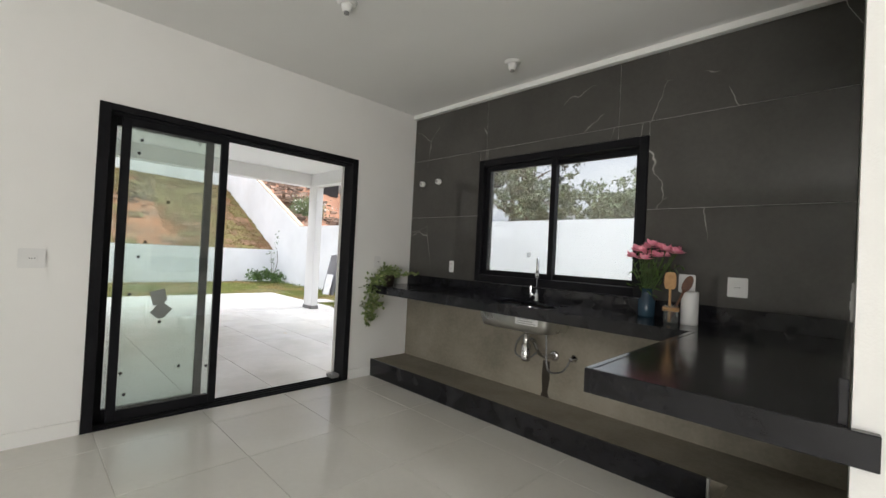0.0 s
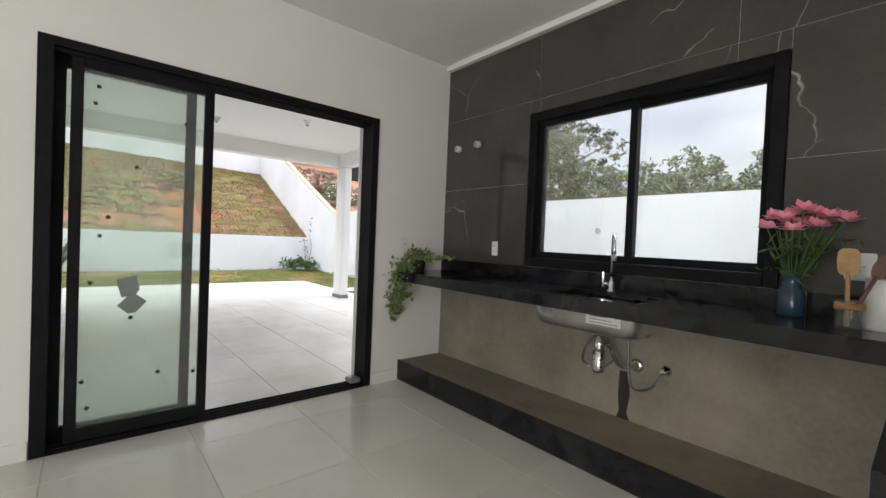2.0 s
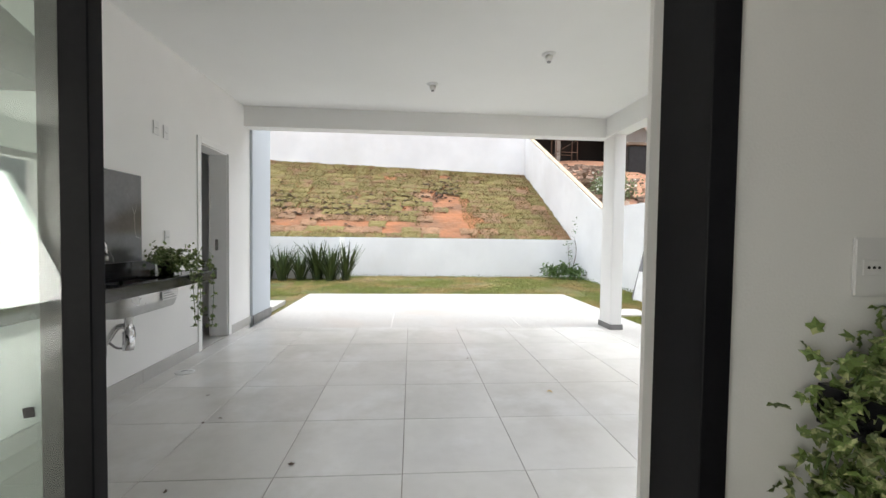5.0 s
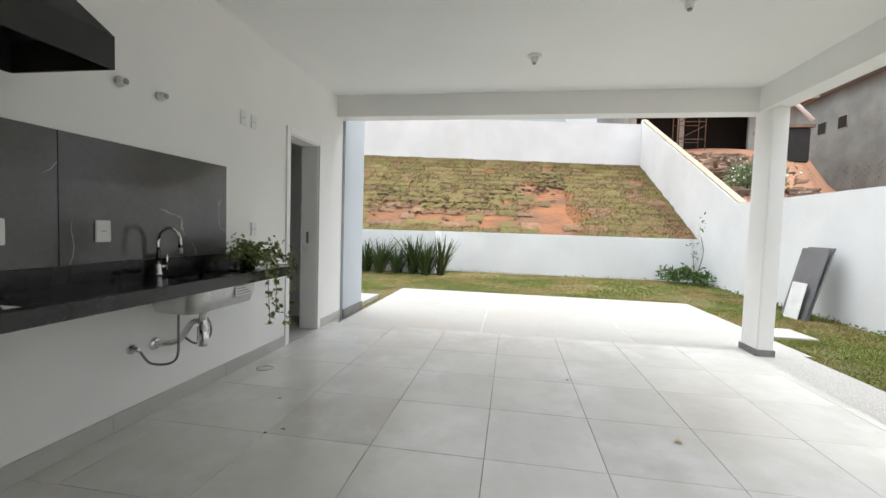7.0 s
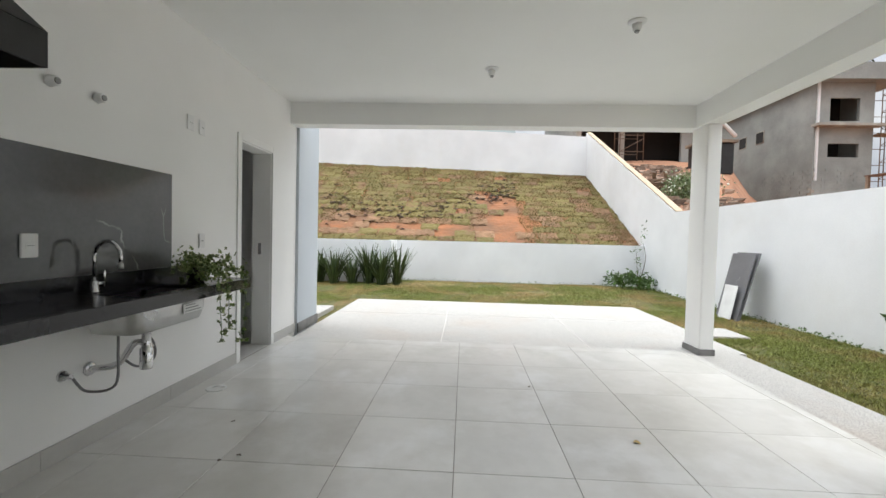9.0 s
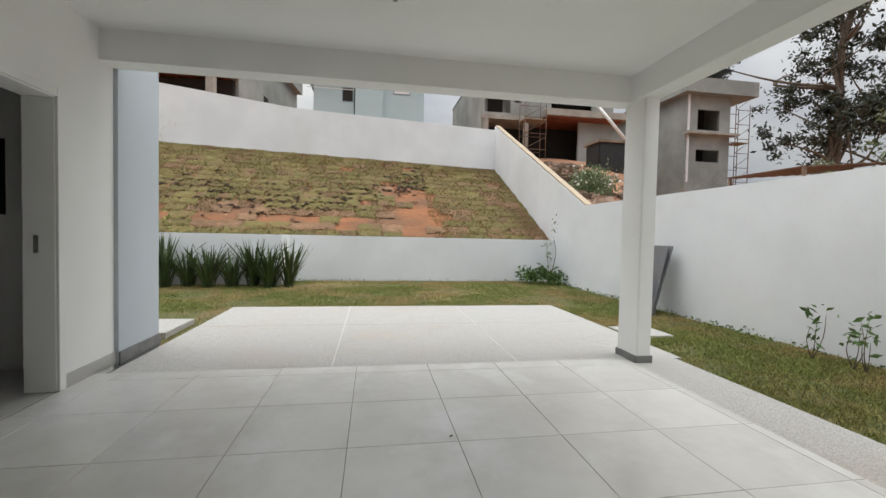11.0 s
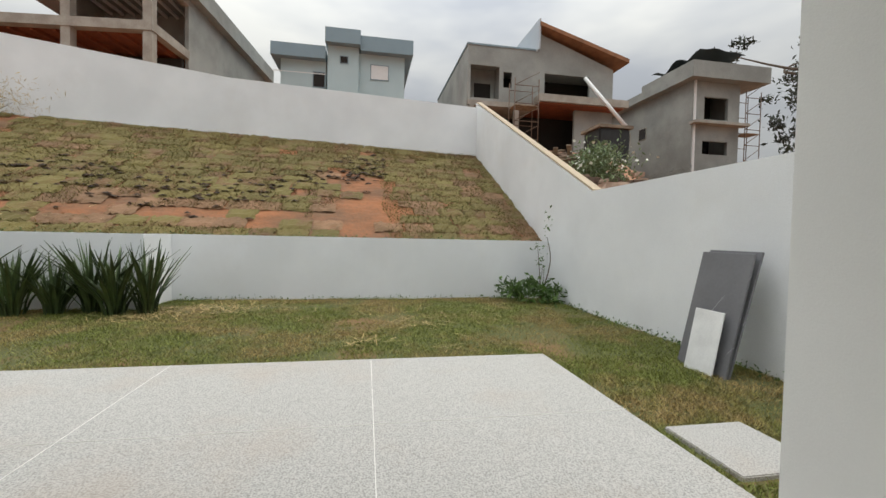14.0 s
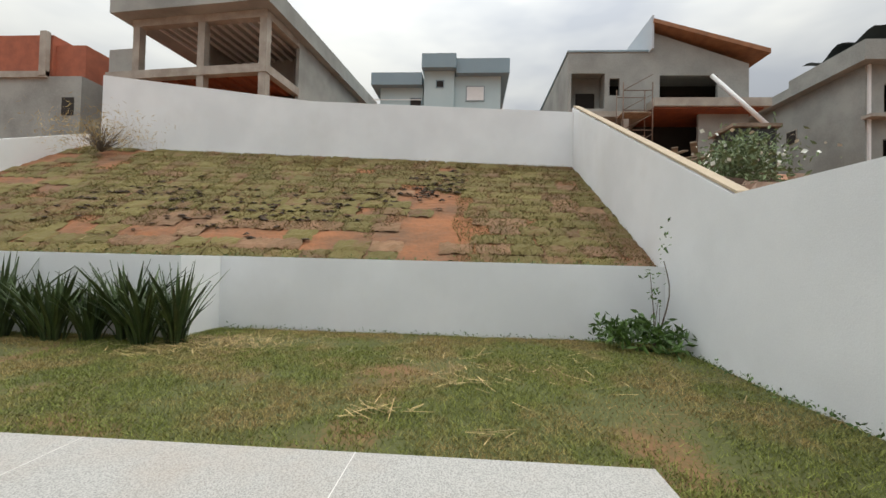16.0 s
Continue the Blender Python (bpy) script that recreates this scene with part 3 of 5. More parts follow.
for x, y0, y1, g in ((-2.335, 0.29, 0.945, GREENGLASS), (-2.395, 0.22, 0.86, GREENGLASS)):
    panel = wpart("sliding_panel", bevelled(boxes((x - 0.018, x + 0.018, y0, y0 + 0.05, 0.03, 2.04), (x - 0.018, x + 0.018, y1 - 0.05, y1, 0.03, 2.04), (x - 0.018, x + 0.018, y0 + 0.05, y1 - 0.05, 0.03, 0.1), (x - 0.018, x + 0.018, y0 + 0.05, y1 - 0.05, 1.985, 2.04)), 0.002), BLACKALU, door)
    pane = wpart("pane", boxes((x - 0.003, x + 0.003, y0 + 0.05, y1 - 0.05, 0.1, 1.985)), g, panel, "clear greenish glass pane")
    pane.visible_shadow = False
    if x > -2.36:
        rng = random.Random(4)
        for y, z in ((0.4, 1.905), (0.388, 1.815), (0.8, 1.79), (0.84, 1.8), (0.571, 1.505), (0.451, 1.219), (0.418, 1.117), (0.382, 0.865), (0.56, 0.666), (0.693, 0.338), (0.382, 0.195), (0.358, 0.339), (0.873, 0.312), (0.83, 0.86)):
            bm = boxes((-0.001, 0.001, -0.009, 0.009, -0.009, 0.009))
            bm.transform(pose(x + 0.005, y, z, rng.uniform(0, 90)))
            wpart("sticker", bm, BLACK, panel, "small black square sticker")
        for y, z, a in ((0.548, 0.841, 14), (0.566, 0.745, -40)):
            bm = bmesh.new()
            prism(bm, [(-0.045, -0.05), (0.02, -0.055), (0.045, -0.03), (0.045, 0.05), (-0.045, 0.05)], "x", -0.001, 0.001)
            bm.transform(pose(x + (0.0055 if a > 0 else 0.0085), y, z, a))
            wpart("label", bm, LABELGREY, panel, "grey adhesive label with rounded end")

# ---- kitchen: window ----
win = thing("window_1", (-0.62, 2.85, 1.01), "black aluminium sliding kitchen window", "window", kind="structure")
for b in ((-1.375, -1.315, 2.80, 2.96, 1.01, 2.115), (0.045, 0.105, 2.80, 2.96, 1.01, 2.115), (-1.315, 0.045, 2.80, 2.96, 2.055, 2.115), (-1.315, 0.045, 2.80, 2.96, 1.01, 1.075)):
    wpart("window_frame", bevelled(boxes(b), 0.003), BLACKALU, win)
for x0, x1, y in ((-1.315, -0.605, 2.86), (-0.665, 0.045, 2.91)):
    sash = wpart("sash", bevelled(boxes((x0, x0 + 0.045, y - 0.018, y + 0.018, 1.075, 2.055), (x1 - 0.045, x1, y - 0.018, y + 0.018, 1.075, 2.055), (x0 + 0.045, x1 - 0.045, y - 0.018, y + 0.018, 1.075, 1.12), (x0 + 0.045, x1 - 0.045, y - 0.018, y + 0.018, 2.015, 2.055)), 0.002), BLACKALU, win)
    pane = wpart("pane", boxes((x0 + 0.045, x1 - 0.045, y - 0.003, y + 0.003, 1.12, 2.015)), GLASS, sash, "clear window glass")
    pane.visible_shadow = False
bm = bmesh.new()
lathe(bm, [(0.022, -0.001), (0.022, 0.001)], 20, (-0.83, 2.853, 1.27), Matrix.Rotation(radians(90), 3, "X"))
wpart("sticker", bm, FROST, win, "round pale sticker on the glass")

# ---- kitchen: cement, plinth, worktop ----
structure("trim_cement_panel", boxes((-2.298, 1.123, 2.806, 2.829, 0.157, 0.82)), CONCRETE, "bare grey cement wall under the worktop", "wall")
bm = boxes((-2.298, 1.123, 2.38, 2.806, 0.0, 0.157), (0.7, 1.123, 1.5, 2.38, 0.0, 0.157))
structure("plinth", bm, CONCRETE, "rough cement plinth under the kitchen worktop", "plinth")
structure("plinth_facing", bevelled(boxes((-2.298, 0.61, 2.358, 2.378, 0.0, 0.164)), 0.002), GRANITE, "black granite facing of the plinth", "plinth")
structure("plinth_facing_end", boxes((0.612, 0.624, 2.356, 2.38, 0.0, 0.164)), PALEGROUT, "raw pale edge of the facing", "plinth")
SX0, SX1, SYA, SYB = -0.87, -0.35, 2.38, 2.68
top = thing("worktop", (-0.5, 2.6, 0.8), "polished black granite L-shaped kitchen worktop", "worktop")
ZT, CFY, PFY = 0.905, 2.285, 1.109
bm = plate([-2.295, SX0, SX1, 0.53, 1.12], [PFY, CFY, SYA, SYB, 2.805], ZT - 0.02, ZT, [(0, 0), (1, 0), (2, 0), (1, 2)])
wpart("slab", bm, GRANITE, top)
wpart("apron", bevelled(boxes((-2.295, 0.53, CFY - 0.004, CFY + 0.02, ZT - 0.075, ZT + 0.002)), 0.002), GRANITE, top)
wpart("apron", bevelled(boxes((0.526, 0.55, PFY - 0.004, CFY - 0.004, ZT - 0.075, ZT + 0.002)), 0.002), GRANITE, top)
wpart("apron", bevelled(boxes((0.55, 1.17, PFY - 0.004, PFY + 0.02, ZT - 0.075, ZT + 0.002)), 0.002), GRANITE, top)
wpart("upstand", bevelled(boxes((-2.295, 1.12, 2.79, 2.808, ZT, 1.008)), 0.002), GRANITE, top)
wpart("upstand", bevelled(boxes((1.102, 1.12, 1.135, 2.79, ZT, 1.008)), 0.002), GRANITE, top)
wpart("drip_edge", bevelled(boxes((-1.63, -1.605, 2.24, 2.79, ZT, ZT + 0.006)), 0.002), GRANITE, top)
wpart("drip_edge", bevelled(boxes((-1.53, -1.515, 2.24, 2.79, ZT, ZT + 0.004)), 0.002), GRANITE, top)


def rounded(w, d, r, n=5):
    pts = []
    for cx, cy, a in ((w - r, d - r, 0), (-w + r, d - r, 90), (-w + r, -d + r, 180), (w - r, -d + r, 270)):
        for k in range(n + 1):
            t = radians(a + 90 * k / n)
            pts.append((cx + r * math.cos(t), cy + r * math.sin(t)))
    return pts


def sink(at, w, d, depth, label):
    """A pressed steel bowl under the worktop, seen from above and below."""
    s = thing("sink", at, label, "sink")
    bm = bmesh.new()
    loops = []
    for gx, z in ((0.012, 0.0), (0.0, 0.0), (-0.006, -depth * 0.6), (-0.02, -depth * 0.92), (-0.06, -depth)):
        loops.append([bm.verts.new((x, y, z)) for x, y in rounded(w + gx, d + gx, 0.07)])
    for gx, z in ((-0.062, -depth - 0.004), (-0.017, -depth * 0.92 - 0.004), (0.0, -depth * 0.6), (0.006, -0.004)):
        loops.append([bm.verts.new((x, y, z)) for x, y in rounded(w + gx, d + gx, 0.07)])
    n = len(loops[0])
    for a, b in zip(loops[:5], loops[1:5]):
        for i in range(n):
            bm.faces.new((a[i], a[(i + 1) % n], b[(i + 1) % n], b[i])).smooth = True
    bm.faces.new(loops[4])
    for a, b in zip(loops[5:], loops[6:]):
        for i in range(n):
            bm.faces.new((a[i], a[(i + 1) % n], b[(i + 1) % n], b[i])).smooth = True
    bm.faces.new(loops[5])
    bmesh.ops.recalc_face_normals(bm, faces=list(bm.faces))
    part("bowl", bm, STEEL, s)
    bm = bmesh.new()
    lathe(bm, [(0.045, 0), (0.045, 0.004), (0.02, 0.002)], 20, (0, 0, -depth + 0.001))
    part("drain", bm, CHROME, s)
    part("paper_label", boxes((w * 0.15, w * 0.75, -d - 0.009, -d - 0.005, -depth * 0.65, -depth * 0.35)), PLASTIC, s, "printed paper label")
    for k in range(3):
        part("print_line", boxes((w * 0.2, w * (0.7 - 0.1 * k), -d - 0.0105, -d - 0.0095, -depth * (0.6 - 0.09 * k), -depth * (0.57 - 0.09 * k))), GREYPLASTIC, s)
    return s


def faucet(at, turn, label, group="kitchen taps", side=1, rise=0.2):
    """A gooseneck mixer with a side lever."""
    f = thing("faucet", at, label, "faucet", group, turn)
    bm = bmesh.new()
    lathe(bm, [(0.026, 0), (0.026, 0.008), (0.02, 0.014), (0.019, 0.06), (0.016, 0.066)], 18)
    part("base", bm, CHROME, f)
    pts = [(0, 0, 0.06), (0, 0, rise)] + [(0, -0.075 + 0.075 * math.cos(a), rise + 0.085 * math.sin(a)) for a in np.linspace(0.2, math.pi, 9)] + [(0, -0.15, rise - 0.035)]
    bm = bmesh.new()
    tube(bm, pts, 0.0105, 12)
    part("spout", bm, CHROME, f)
    bm = bmesh.new()
    tube(bm, [(0, -0.15, rise - 0.035), (0, -0.151, rise - 0.065)], 0.0135, 12)
    part("nozzle", bm, STEEL, f)
    bm = bmesh.new()
    tube(bm, [(0.015 * side, 0, 0.045), (0.045 * side, -0.005, 0.05)], 0.012, 10)
    prism(bm, [(-0.016, 0.03), (0.014, 0.03), (0.02, 0.12), (-0.02, 0.12)], "x", *sorted((0.042 * side, 0.052 * side)))
    part("lever", bm, CHROME, f)
    return f


def trap(at, wall_y, label):
    """Bottle trap, waste arm and two braided hoses under a sink; wall_y is the wall's offset."""
    t = thing("drain_trap", at, label, "pipework", "sink pipework")
    s = 1 if wall_y > 0 else -1
    bm = bmesh.new()
    lathe(bm, [(0.03, -0.24), (0.034, -0.22), (0.034, -0.12), (0.024, -0.115), (0.024, -0.03), (0.036, -0.025), (0.036, 0)], 18)
    part("bottle", bm, CHROME, t)
    bm = bmesh.new()
    tube(bm, arc([(0, 0, -0.09), (0.03, 0.05 * s, -0.09), (0.06, 0.12 * s, -0.2), (0.1, wall_y - 0.03 * s, -0.22), (0.1, wall_y, -0.22)]), 0.018, 10)
    part("waste_arm", bm, CHROME, t)
    bm = bmesh.new()
    lathe(bm, [(0.04, 0), (0.035, 0.012), (0.02, 0.016)], 18, (0.1, wall_y, -0.22), Matrix.Rotation(radians(90 * s), 3, "X"))
    part("wall_rose", bm, CHROME, t)
    bm = bmesh.new()
    lathe(bm, [(0.03, 0), (0.026, 0.012), (0.014, 0.016), (0.014, 0.05)], 18, (0.26, wall_y, -0.21), Matrix.Rotation(radians(90 * s), 3, "X"))
    part("angle_valve", bm, CHROME, t)
    bm = bmesh.new()
    tube(bm, arc([(0.13, 0.06 * s, 0.06), (0.14, 0.05 * s, -0.1), (0.17, 0.04 * s, -0.28), (0.22, wall_y - 0.1 * s, -0.3), (0.26, wall_y - 0.06 * s, -0.22)]), 0.007, 8)
    part("hose", bm, HOSE, t, "braided flexible hose")
    bm = bmesh.new()
    tube(bm, arc([(-0.02, 0.03 * s, -0.03), (-0.1, 0.03 * s, -0.12), (-0.12, 0.05 * s, -0.22), (-0.03, 0.08 * s, -0.24), (0.06, 0.1 * s, -0.16)]), 0.007, 8)
    part("hose", bm, HOSE, t, "braided flexible hose")
    return t


sink((-0.64, 2.53, ZT - 0.021), 0.31, 0.17, 0.17, "pressed steel sink bowl under the kitchen worktop")
faucet((-0.67, 2.745, ZT), 30, "chrome gooseneck kitchen faucet on black worktop", side=-1, rise=0.255)
trap((-0.62, 2.55, ZT - 0.191), 0.252, "chrome bottle trap and hoses under the kitchen sink")
bm = bmesh.new()
prism(bm, [(-0.62, 0.44), (-0.56, 0.44), (-0.555, 0.3), (-0.57, 0.2), (-0.54, 0.132), (-0.64, 0.132), (-0.615, 0.2), (-0.625, 0.3)], "y", 2.8035, 2.8055)
st = solid("water_stain", bm, WET, "dark wet stain running down the cement", "stain")
bm = bmesh.new()
prism(bm, [(-0.63, 2.803), (-0.55, 2.803), (-0.5, 2.72), (-0.53, 2.66), (-0.6, 2.68), (-0.68, 2.64), (-0.7, 2.7), (-0.64, 2.74)], "z", 0.131, 0.133)
solid("water_puddle", bm, WET, "small wet patch on the cement plinth", "stain")


def outlet(at, turn, label, w=0.075, h=0.115, holes=1, group="sockets and switches"):
    """A wall plate facing -y before the turn."""
    o = thing("wall_socket", at, label, "socket", group, turn)
    part("plate", bevelled(boxes((-w / 2, w / 2, -0.009, 0, -h / 2, h / 2)), 0.004, 2), PLASTIC, o)
    for k in range(holes):
        z = (k - (holes - 1) / 2) * 0.045
        m = part("insert", bevelled(boxes((-0.022, 0.022, -0.0115, -0.009, z - 0.015, z + 0.015)), 0.001), PLASTIC, o)
        for dx in (-0.011, 0, 0.011):
            bm = bmesh.new()
            lathe(bm, [(0.0028, 0), (0.0028, 0.0012)], 8, (dx, -0.0114, z), Matrix.Rotation(radians(90), 3, "X"))
            part("hole", bm, BLACK, m)
    return o


TY = 2.808
outlet((-1.668, TY, 1.125), 0, "white double power socket on dark tile", holes=2, w=0.06, h=0.11)
outlet((0.372, TY, 1.131), 0, "white power socket plate on dark tile", w=0.095)
outlet((0.636, TY, 1.13), 0, "white square power socket plate on dark tile", w=0.1)
outlet((-2.298, -0.096, 1.094), 90, "white light switch plate on white wall", w=0.12)
outlet((-2.298, 2.38, 1.13), 90, "white socket plate behind the hanging ivy")
outlet((1.123, 1.9, 1.13), -90, "white socket plate on the short wall")
outlet((1.123, 2.3, 1.15), -90, "white switch plate on the short wall")


def pipe_stub(at, axis_turn, label):
    """A capped pipe end standing out of a wall, pointing -y before the turn."""
    p = thing("pipe_stub", at, label, "pipe", "capped pipe ends", axis_turn)
    bm = bmesh.new()
    lathe(bm, [(0.02, 0.0), (0.02, 0.012), (0.03, 0.012), (0.026, 0.018), (0.026, 0.045), (0.022, 0.05)], 16, (0, 0, 0), Matrix.Rotation(radians(90), 3, "X"))
    part("cap", bm, PLASTIC, p)
    bm = bmesh.new()
    lathe(bm, [(0.017, 0.049), (0.015, 0.056)], 12, (0, 0, 0), Matrix.Rotation(radians(90), 3, "X"))
    part("plug", bm, GREYPLASTIC, p)
    return p


pipe_stub((-2.123, TY, 1.96), 0, "capped white pipe end on dark tile")
pipe_stub((-1.889, TY, 1.967), 0, "capped white pipe end on dark tile")


def bulb_holder(at, label):
    b = thing("ceiling_lamp_holder", at, label, "lamp holder", "ceiling lamp holders")
    bm = bmesh.new()
    lathe(bm, [(0.062, 0), (0.062, -0.006), (0.05, -0.016), (0.045, -0.018)], 24)
    part("rose", bm, PLASTIC, b)
    bm = bmesh.new()
    lathe(bm, [(0.034, -0.016), (0.028, -0.06), (0.02, -0.064)], 20)
    part("socket", bm, PLASTIC, b)
    bm = bmesh.new()
    lathe(bm, [(0.018, -0.062), (0.016, -0.075)], 16)
    part("contact", bm, GREYPLASTIC, b, "dark metal socket mouth")
    return b


bulb_holder((-0.752, 2.388, KC), "white empty lamp holder on the kitchen ceiling")
bulb_holder((-1.07, 1.15, KC), "white empty lamp holder on the kitchen ceiling")

# ---- kitchen: loose things ----
vase = thing("flower_vase", (0.171, 2.7, ZT), "navy blue vase with pink lilies on the worktop", "vase")
bm = bmesh.new()
lathe(bm, [(0.046, 0), (0.052, 0.01), (0.052, 0.105), (0.034, 0.125), (0.032, 0.175), (0.037, 0.18), (0.03, 0.179), (0.028, 0.13)], 24)
part("vase_body", bm, NAVY, vase)
rng = random.Random(11)
heads = []
for k in range(17):
    a, r = k * 2.4, 0.035 + 0.11 * math.sqrt(k / 17)
    heads.append(Vector((0.03 + r * math.cos(a) * 1.05, r * math.sin(a) * 0.8, 0.45 + rng.uniform(-0.025, 0.025) - 3.2 * r * r)))
for h in heads:
    bm = bmesh.new()
    tube(bm, arc([(0, 0, 0.1), (h.x * 0.3, h.y * 0.3, 0.2), tuple(h)], 4), 0.0028, 6)
    part("stem", bm, LEAF, vase, "green stem")
nr = np.random.default_rng(3)
for h in heads:
    bm = bmesh.new()
    for k in range(11):
        a, lift = k * 2.4, 0.25 + 0.85 * (k % 4) / 4
        d = Vector((math.cos(a) * math.cos(lift), math.sin(a) * math.cos(lift), math.sin(lift)))
        s = d.cross(Vector((0, 0, 1))).normalized() * 0.021
        ln = rng.uniform(0.045, 0.066)
        c = [h, h + d * ln * 0.5 + s, h + d * ln + Vector((0, 0, -0.004)), h + d * ln * 0.5 - s]
        mid = bm.verts.new(h + d * ln * 0.5 - Vector((0, 0, 0.006)))
        vs = [bm.verts.new(q) for q in c]
        for i in range(4):
            bm.faces.new((vs[i], vs[(i + 1) % 4], mid))
    part("flower", bm, PINK, vase, "pink lily bloom")
v, f = leaf_cloud(nr, [((0, 0, 0.25), (0.09, 0.07, 0.11), 60), ((0.05, 0, 0.3), (0.14, 0.1, 0.06), 40)], 0.034, 0.17)
me = from_arrays("foliage", v, f, LEAF)
ob = new("foliage", me)
ob.parent = vase
tagged(ob, "narrow green leaves")

jar = thing("utensil_jar", (0.45, 2.57, ZT), "white ceramic canister on the black worktop", "jar")
bm = bmesh.new()
lathe(bm, [(0.042, 0), (0.045, 0.006), (0.045, 0.185), (0.04, 0.19), (0.04, 0.02)], 24)
part("jar_body", bm, PLASTIC, jar)
tumbler = thing("glass_jar", (0.375, 2.49, ZT), "small clear glass jar tied with twine, holding wooden utensils", "jar")
bm = bmesh.new()
lathe(bm, [(0.034, 0.0), (0.038, 0.006), (0.038, 0.105), (0.035, 0.107), (0.035, 0.01), (0.02, 0.006)], 24)
part("glass_body", bm, GLASS, tumbler)
for k in range(4):
    bm = bmesh.new()
    tube(bm, [(0.041 * math.cos(a), 0.041 * math.sin(a), 0.078 + 0.005 * k + 0.003 * math.sin(3 * a + k)) for a in np.linspace(0, math.tau, 22)], 0.0032, 6)
    part("twine", bm, UTENSIL, tumbler, "twine wound round the jar")


def spoon(at, tip, material, label, wide=0.024, square=1.0):
    """A wooden shaft that ends in a flat blade; square < 1 gives it blunt corners."""
    s = thing("wooden_spoon", at, label, "spoon", "wooden utensils")
    a, b = Vector((0, 0, 0)), Vector(tip)
    bm = bmesh.new()
    tube(bm, [a, a.lerp(b, 0.5), b], 0.007, 8, [0.008, 0.007, 0.0065])
    part("shaft", bm, material, s)
    d = b.normalized()
    side = d.cross(Vector((0, 1, 0))).normalized()
    bm = bmesh.new()
    lo, hi = [], []
    for k in range(20):
        t = k * math.tau / 20
        c, q = math.cos(t), math.sin(t)
        c, q = math.copysign(abs(c) ** square, c), math.copysign(abs(q) ** square, q)
        p = b + d * (0.035 - 0.05 * c) + side * wide * q
        lo.append(bm.verts.new(p + Vector((0, 0.004, 0)))), hi.append(bm.verts.new(p - Vector((0, 0.004, 0))))
    bm.faces.new(lo), bm.faces.new(hi[::-1])
    for i in range(20):
        bm.faces.new((lo[i], hi[i], hi[(i + 1) % 20], lo[(i + 1) % 20]))
    bmesh.ops.recalc_face_normals(bm, faces=list(bm.faces))
    part("blade", bm, material, s)


spoon((0.37, 2.48, ZT + 0.012), (-0.004, 0.012, 0.2), UTENSIL, "pale wooden spatula standing in the glass jar", 0.031, 0.55)
spoon((0.365, 2.485, ZT + 0.012), (0.075, 0.01, 0.19), DARKWOOD, "dark wooden spoon standing in the glass jar", 0.024)


def ivy(at, runs, spill, count, label, seed):
    """A pot of ivy with trailing stems."""
    p = thing("ivy_plant", at, label, "potted plant", "potted ivy")
    bm = bmesh.new()
    lathe(bm, [(0.05, 0), (0.065, 0.09), (0.07, 0.1), (0.062, 0.1), (0.055, 0.08)], 20)
    part("pot", bm, POT, p)
    rng = np.random.default_rng(seed)
    clumps = [((0, 0, 0.13), (0.11, 0.09, 0.06), count)] + [((x, y, z), (r, r, r * 0.7), k) for x, y, z, r, k in spill]
    for run in runs:
        pts = arc(run, 5)
        bm = bmesh.new()
        tube(bm, pts, 0.0022, 5)
        part("vine", bm, LEAF, p)
        clumps += [(tuple(q), (0.025, 0.025, 0.02), 4) for q in pts]
    n = sum(k for _, _, k in clumps)
    c = np.concatenate([np.array(o) + rng.normal(0, 0.5, (k, 3)) * np.array(r) for o, r, k in clumps])
    star = [(math.cos(a) * r, math.sin(a) * r) for a, r in zip(np.linspace(0, math.tau, 11)[:-1], (1.0, 0.45, 0.8, 0.45, 0.55, 0.35, 0.55, 0.45, 0.8, 0.45))]
    v, f = [], []
    for q in c:
        d, s = Vector(rng.normal(0, 1, 3)), Vector(rng.normal(0, 1, 3))
        d.z -= 0.5
        d.normalize()
        s = d.cross(s).normalized()
        k = rng.uniform(0.018, 0.032)
        b = len(v)
        v.append(tuple(q))
        up = d.cross(s)
        for i, (a, e) in enumerate(star):
            v.append(tuple(Vector(q) + k * (a * d + e * s) + up * k * (0.15 if i % 2 else -0.1)))
        f += [(b, b + 1 + i, b + 1 + (i + 1) % 10) for i in range(10)]
    ob = new("leaves", from_arrays("leaves", v, f, IVYLEAF))
    ob.parent = p
    tagged(ob, "variegated lobed ivy leaves")
    return p


ivy((-2.2, 2.46, ZT), [[(0, -0.05, 0.1), (-0.02, -0.13, 0.08), (-0.03, -0.16, -0.1), (-0.02, -0.17, -0.3)], [(-0.02, -0.03, 0.1), (0.02, -0.14, 0.06), (0.03, -0.17, -0.08), (0.04, -0.17, -0.2)], [(0.05, 0.03, 0.1), (0.14, 0.12, 0.12), (0.2, 0.2, 0.13)], [(-0.03, -0.06, 0.1), (-0.04, -0.15, 0.04), (-0.06, -0.2, -0.2), (-0.05, -0.2, -0.4)]],
    [(-0.01, -0.12, 0.05, 0.09, 70), (-0.01, -0.17, -0.06, 0.1, 110), (-0.01, -0.18, -0.18, 0.09, 100), (-0.02, -0.18, -0.3, 0.07, 50)], 170, "variegated ivy trailing over the end of the black worktop", 5)

for o in list(scene.objects):
    if o.parent is None and o not in outside:
        o.location.x += KITCHEN_X

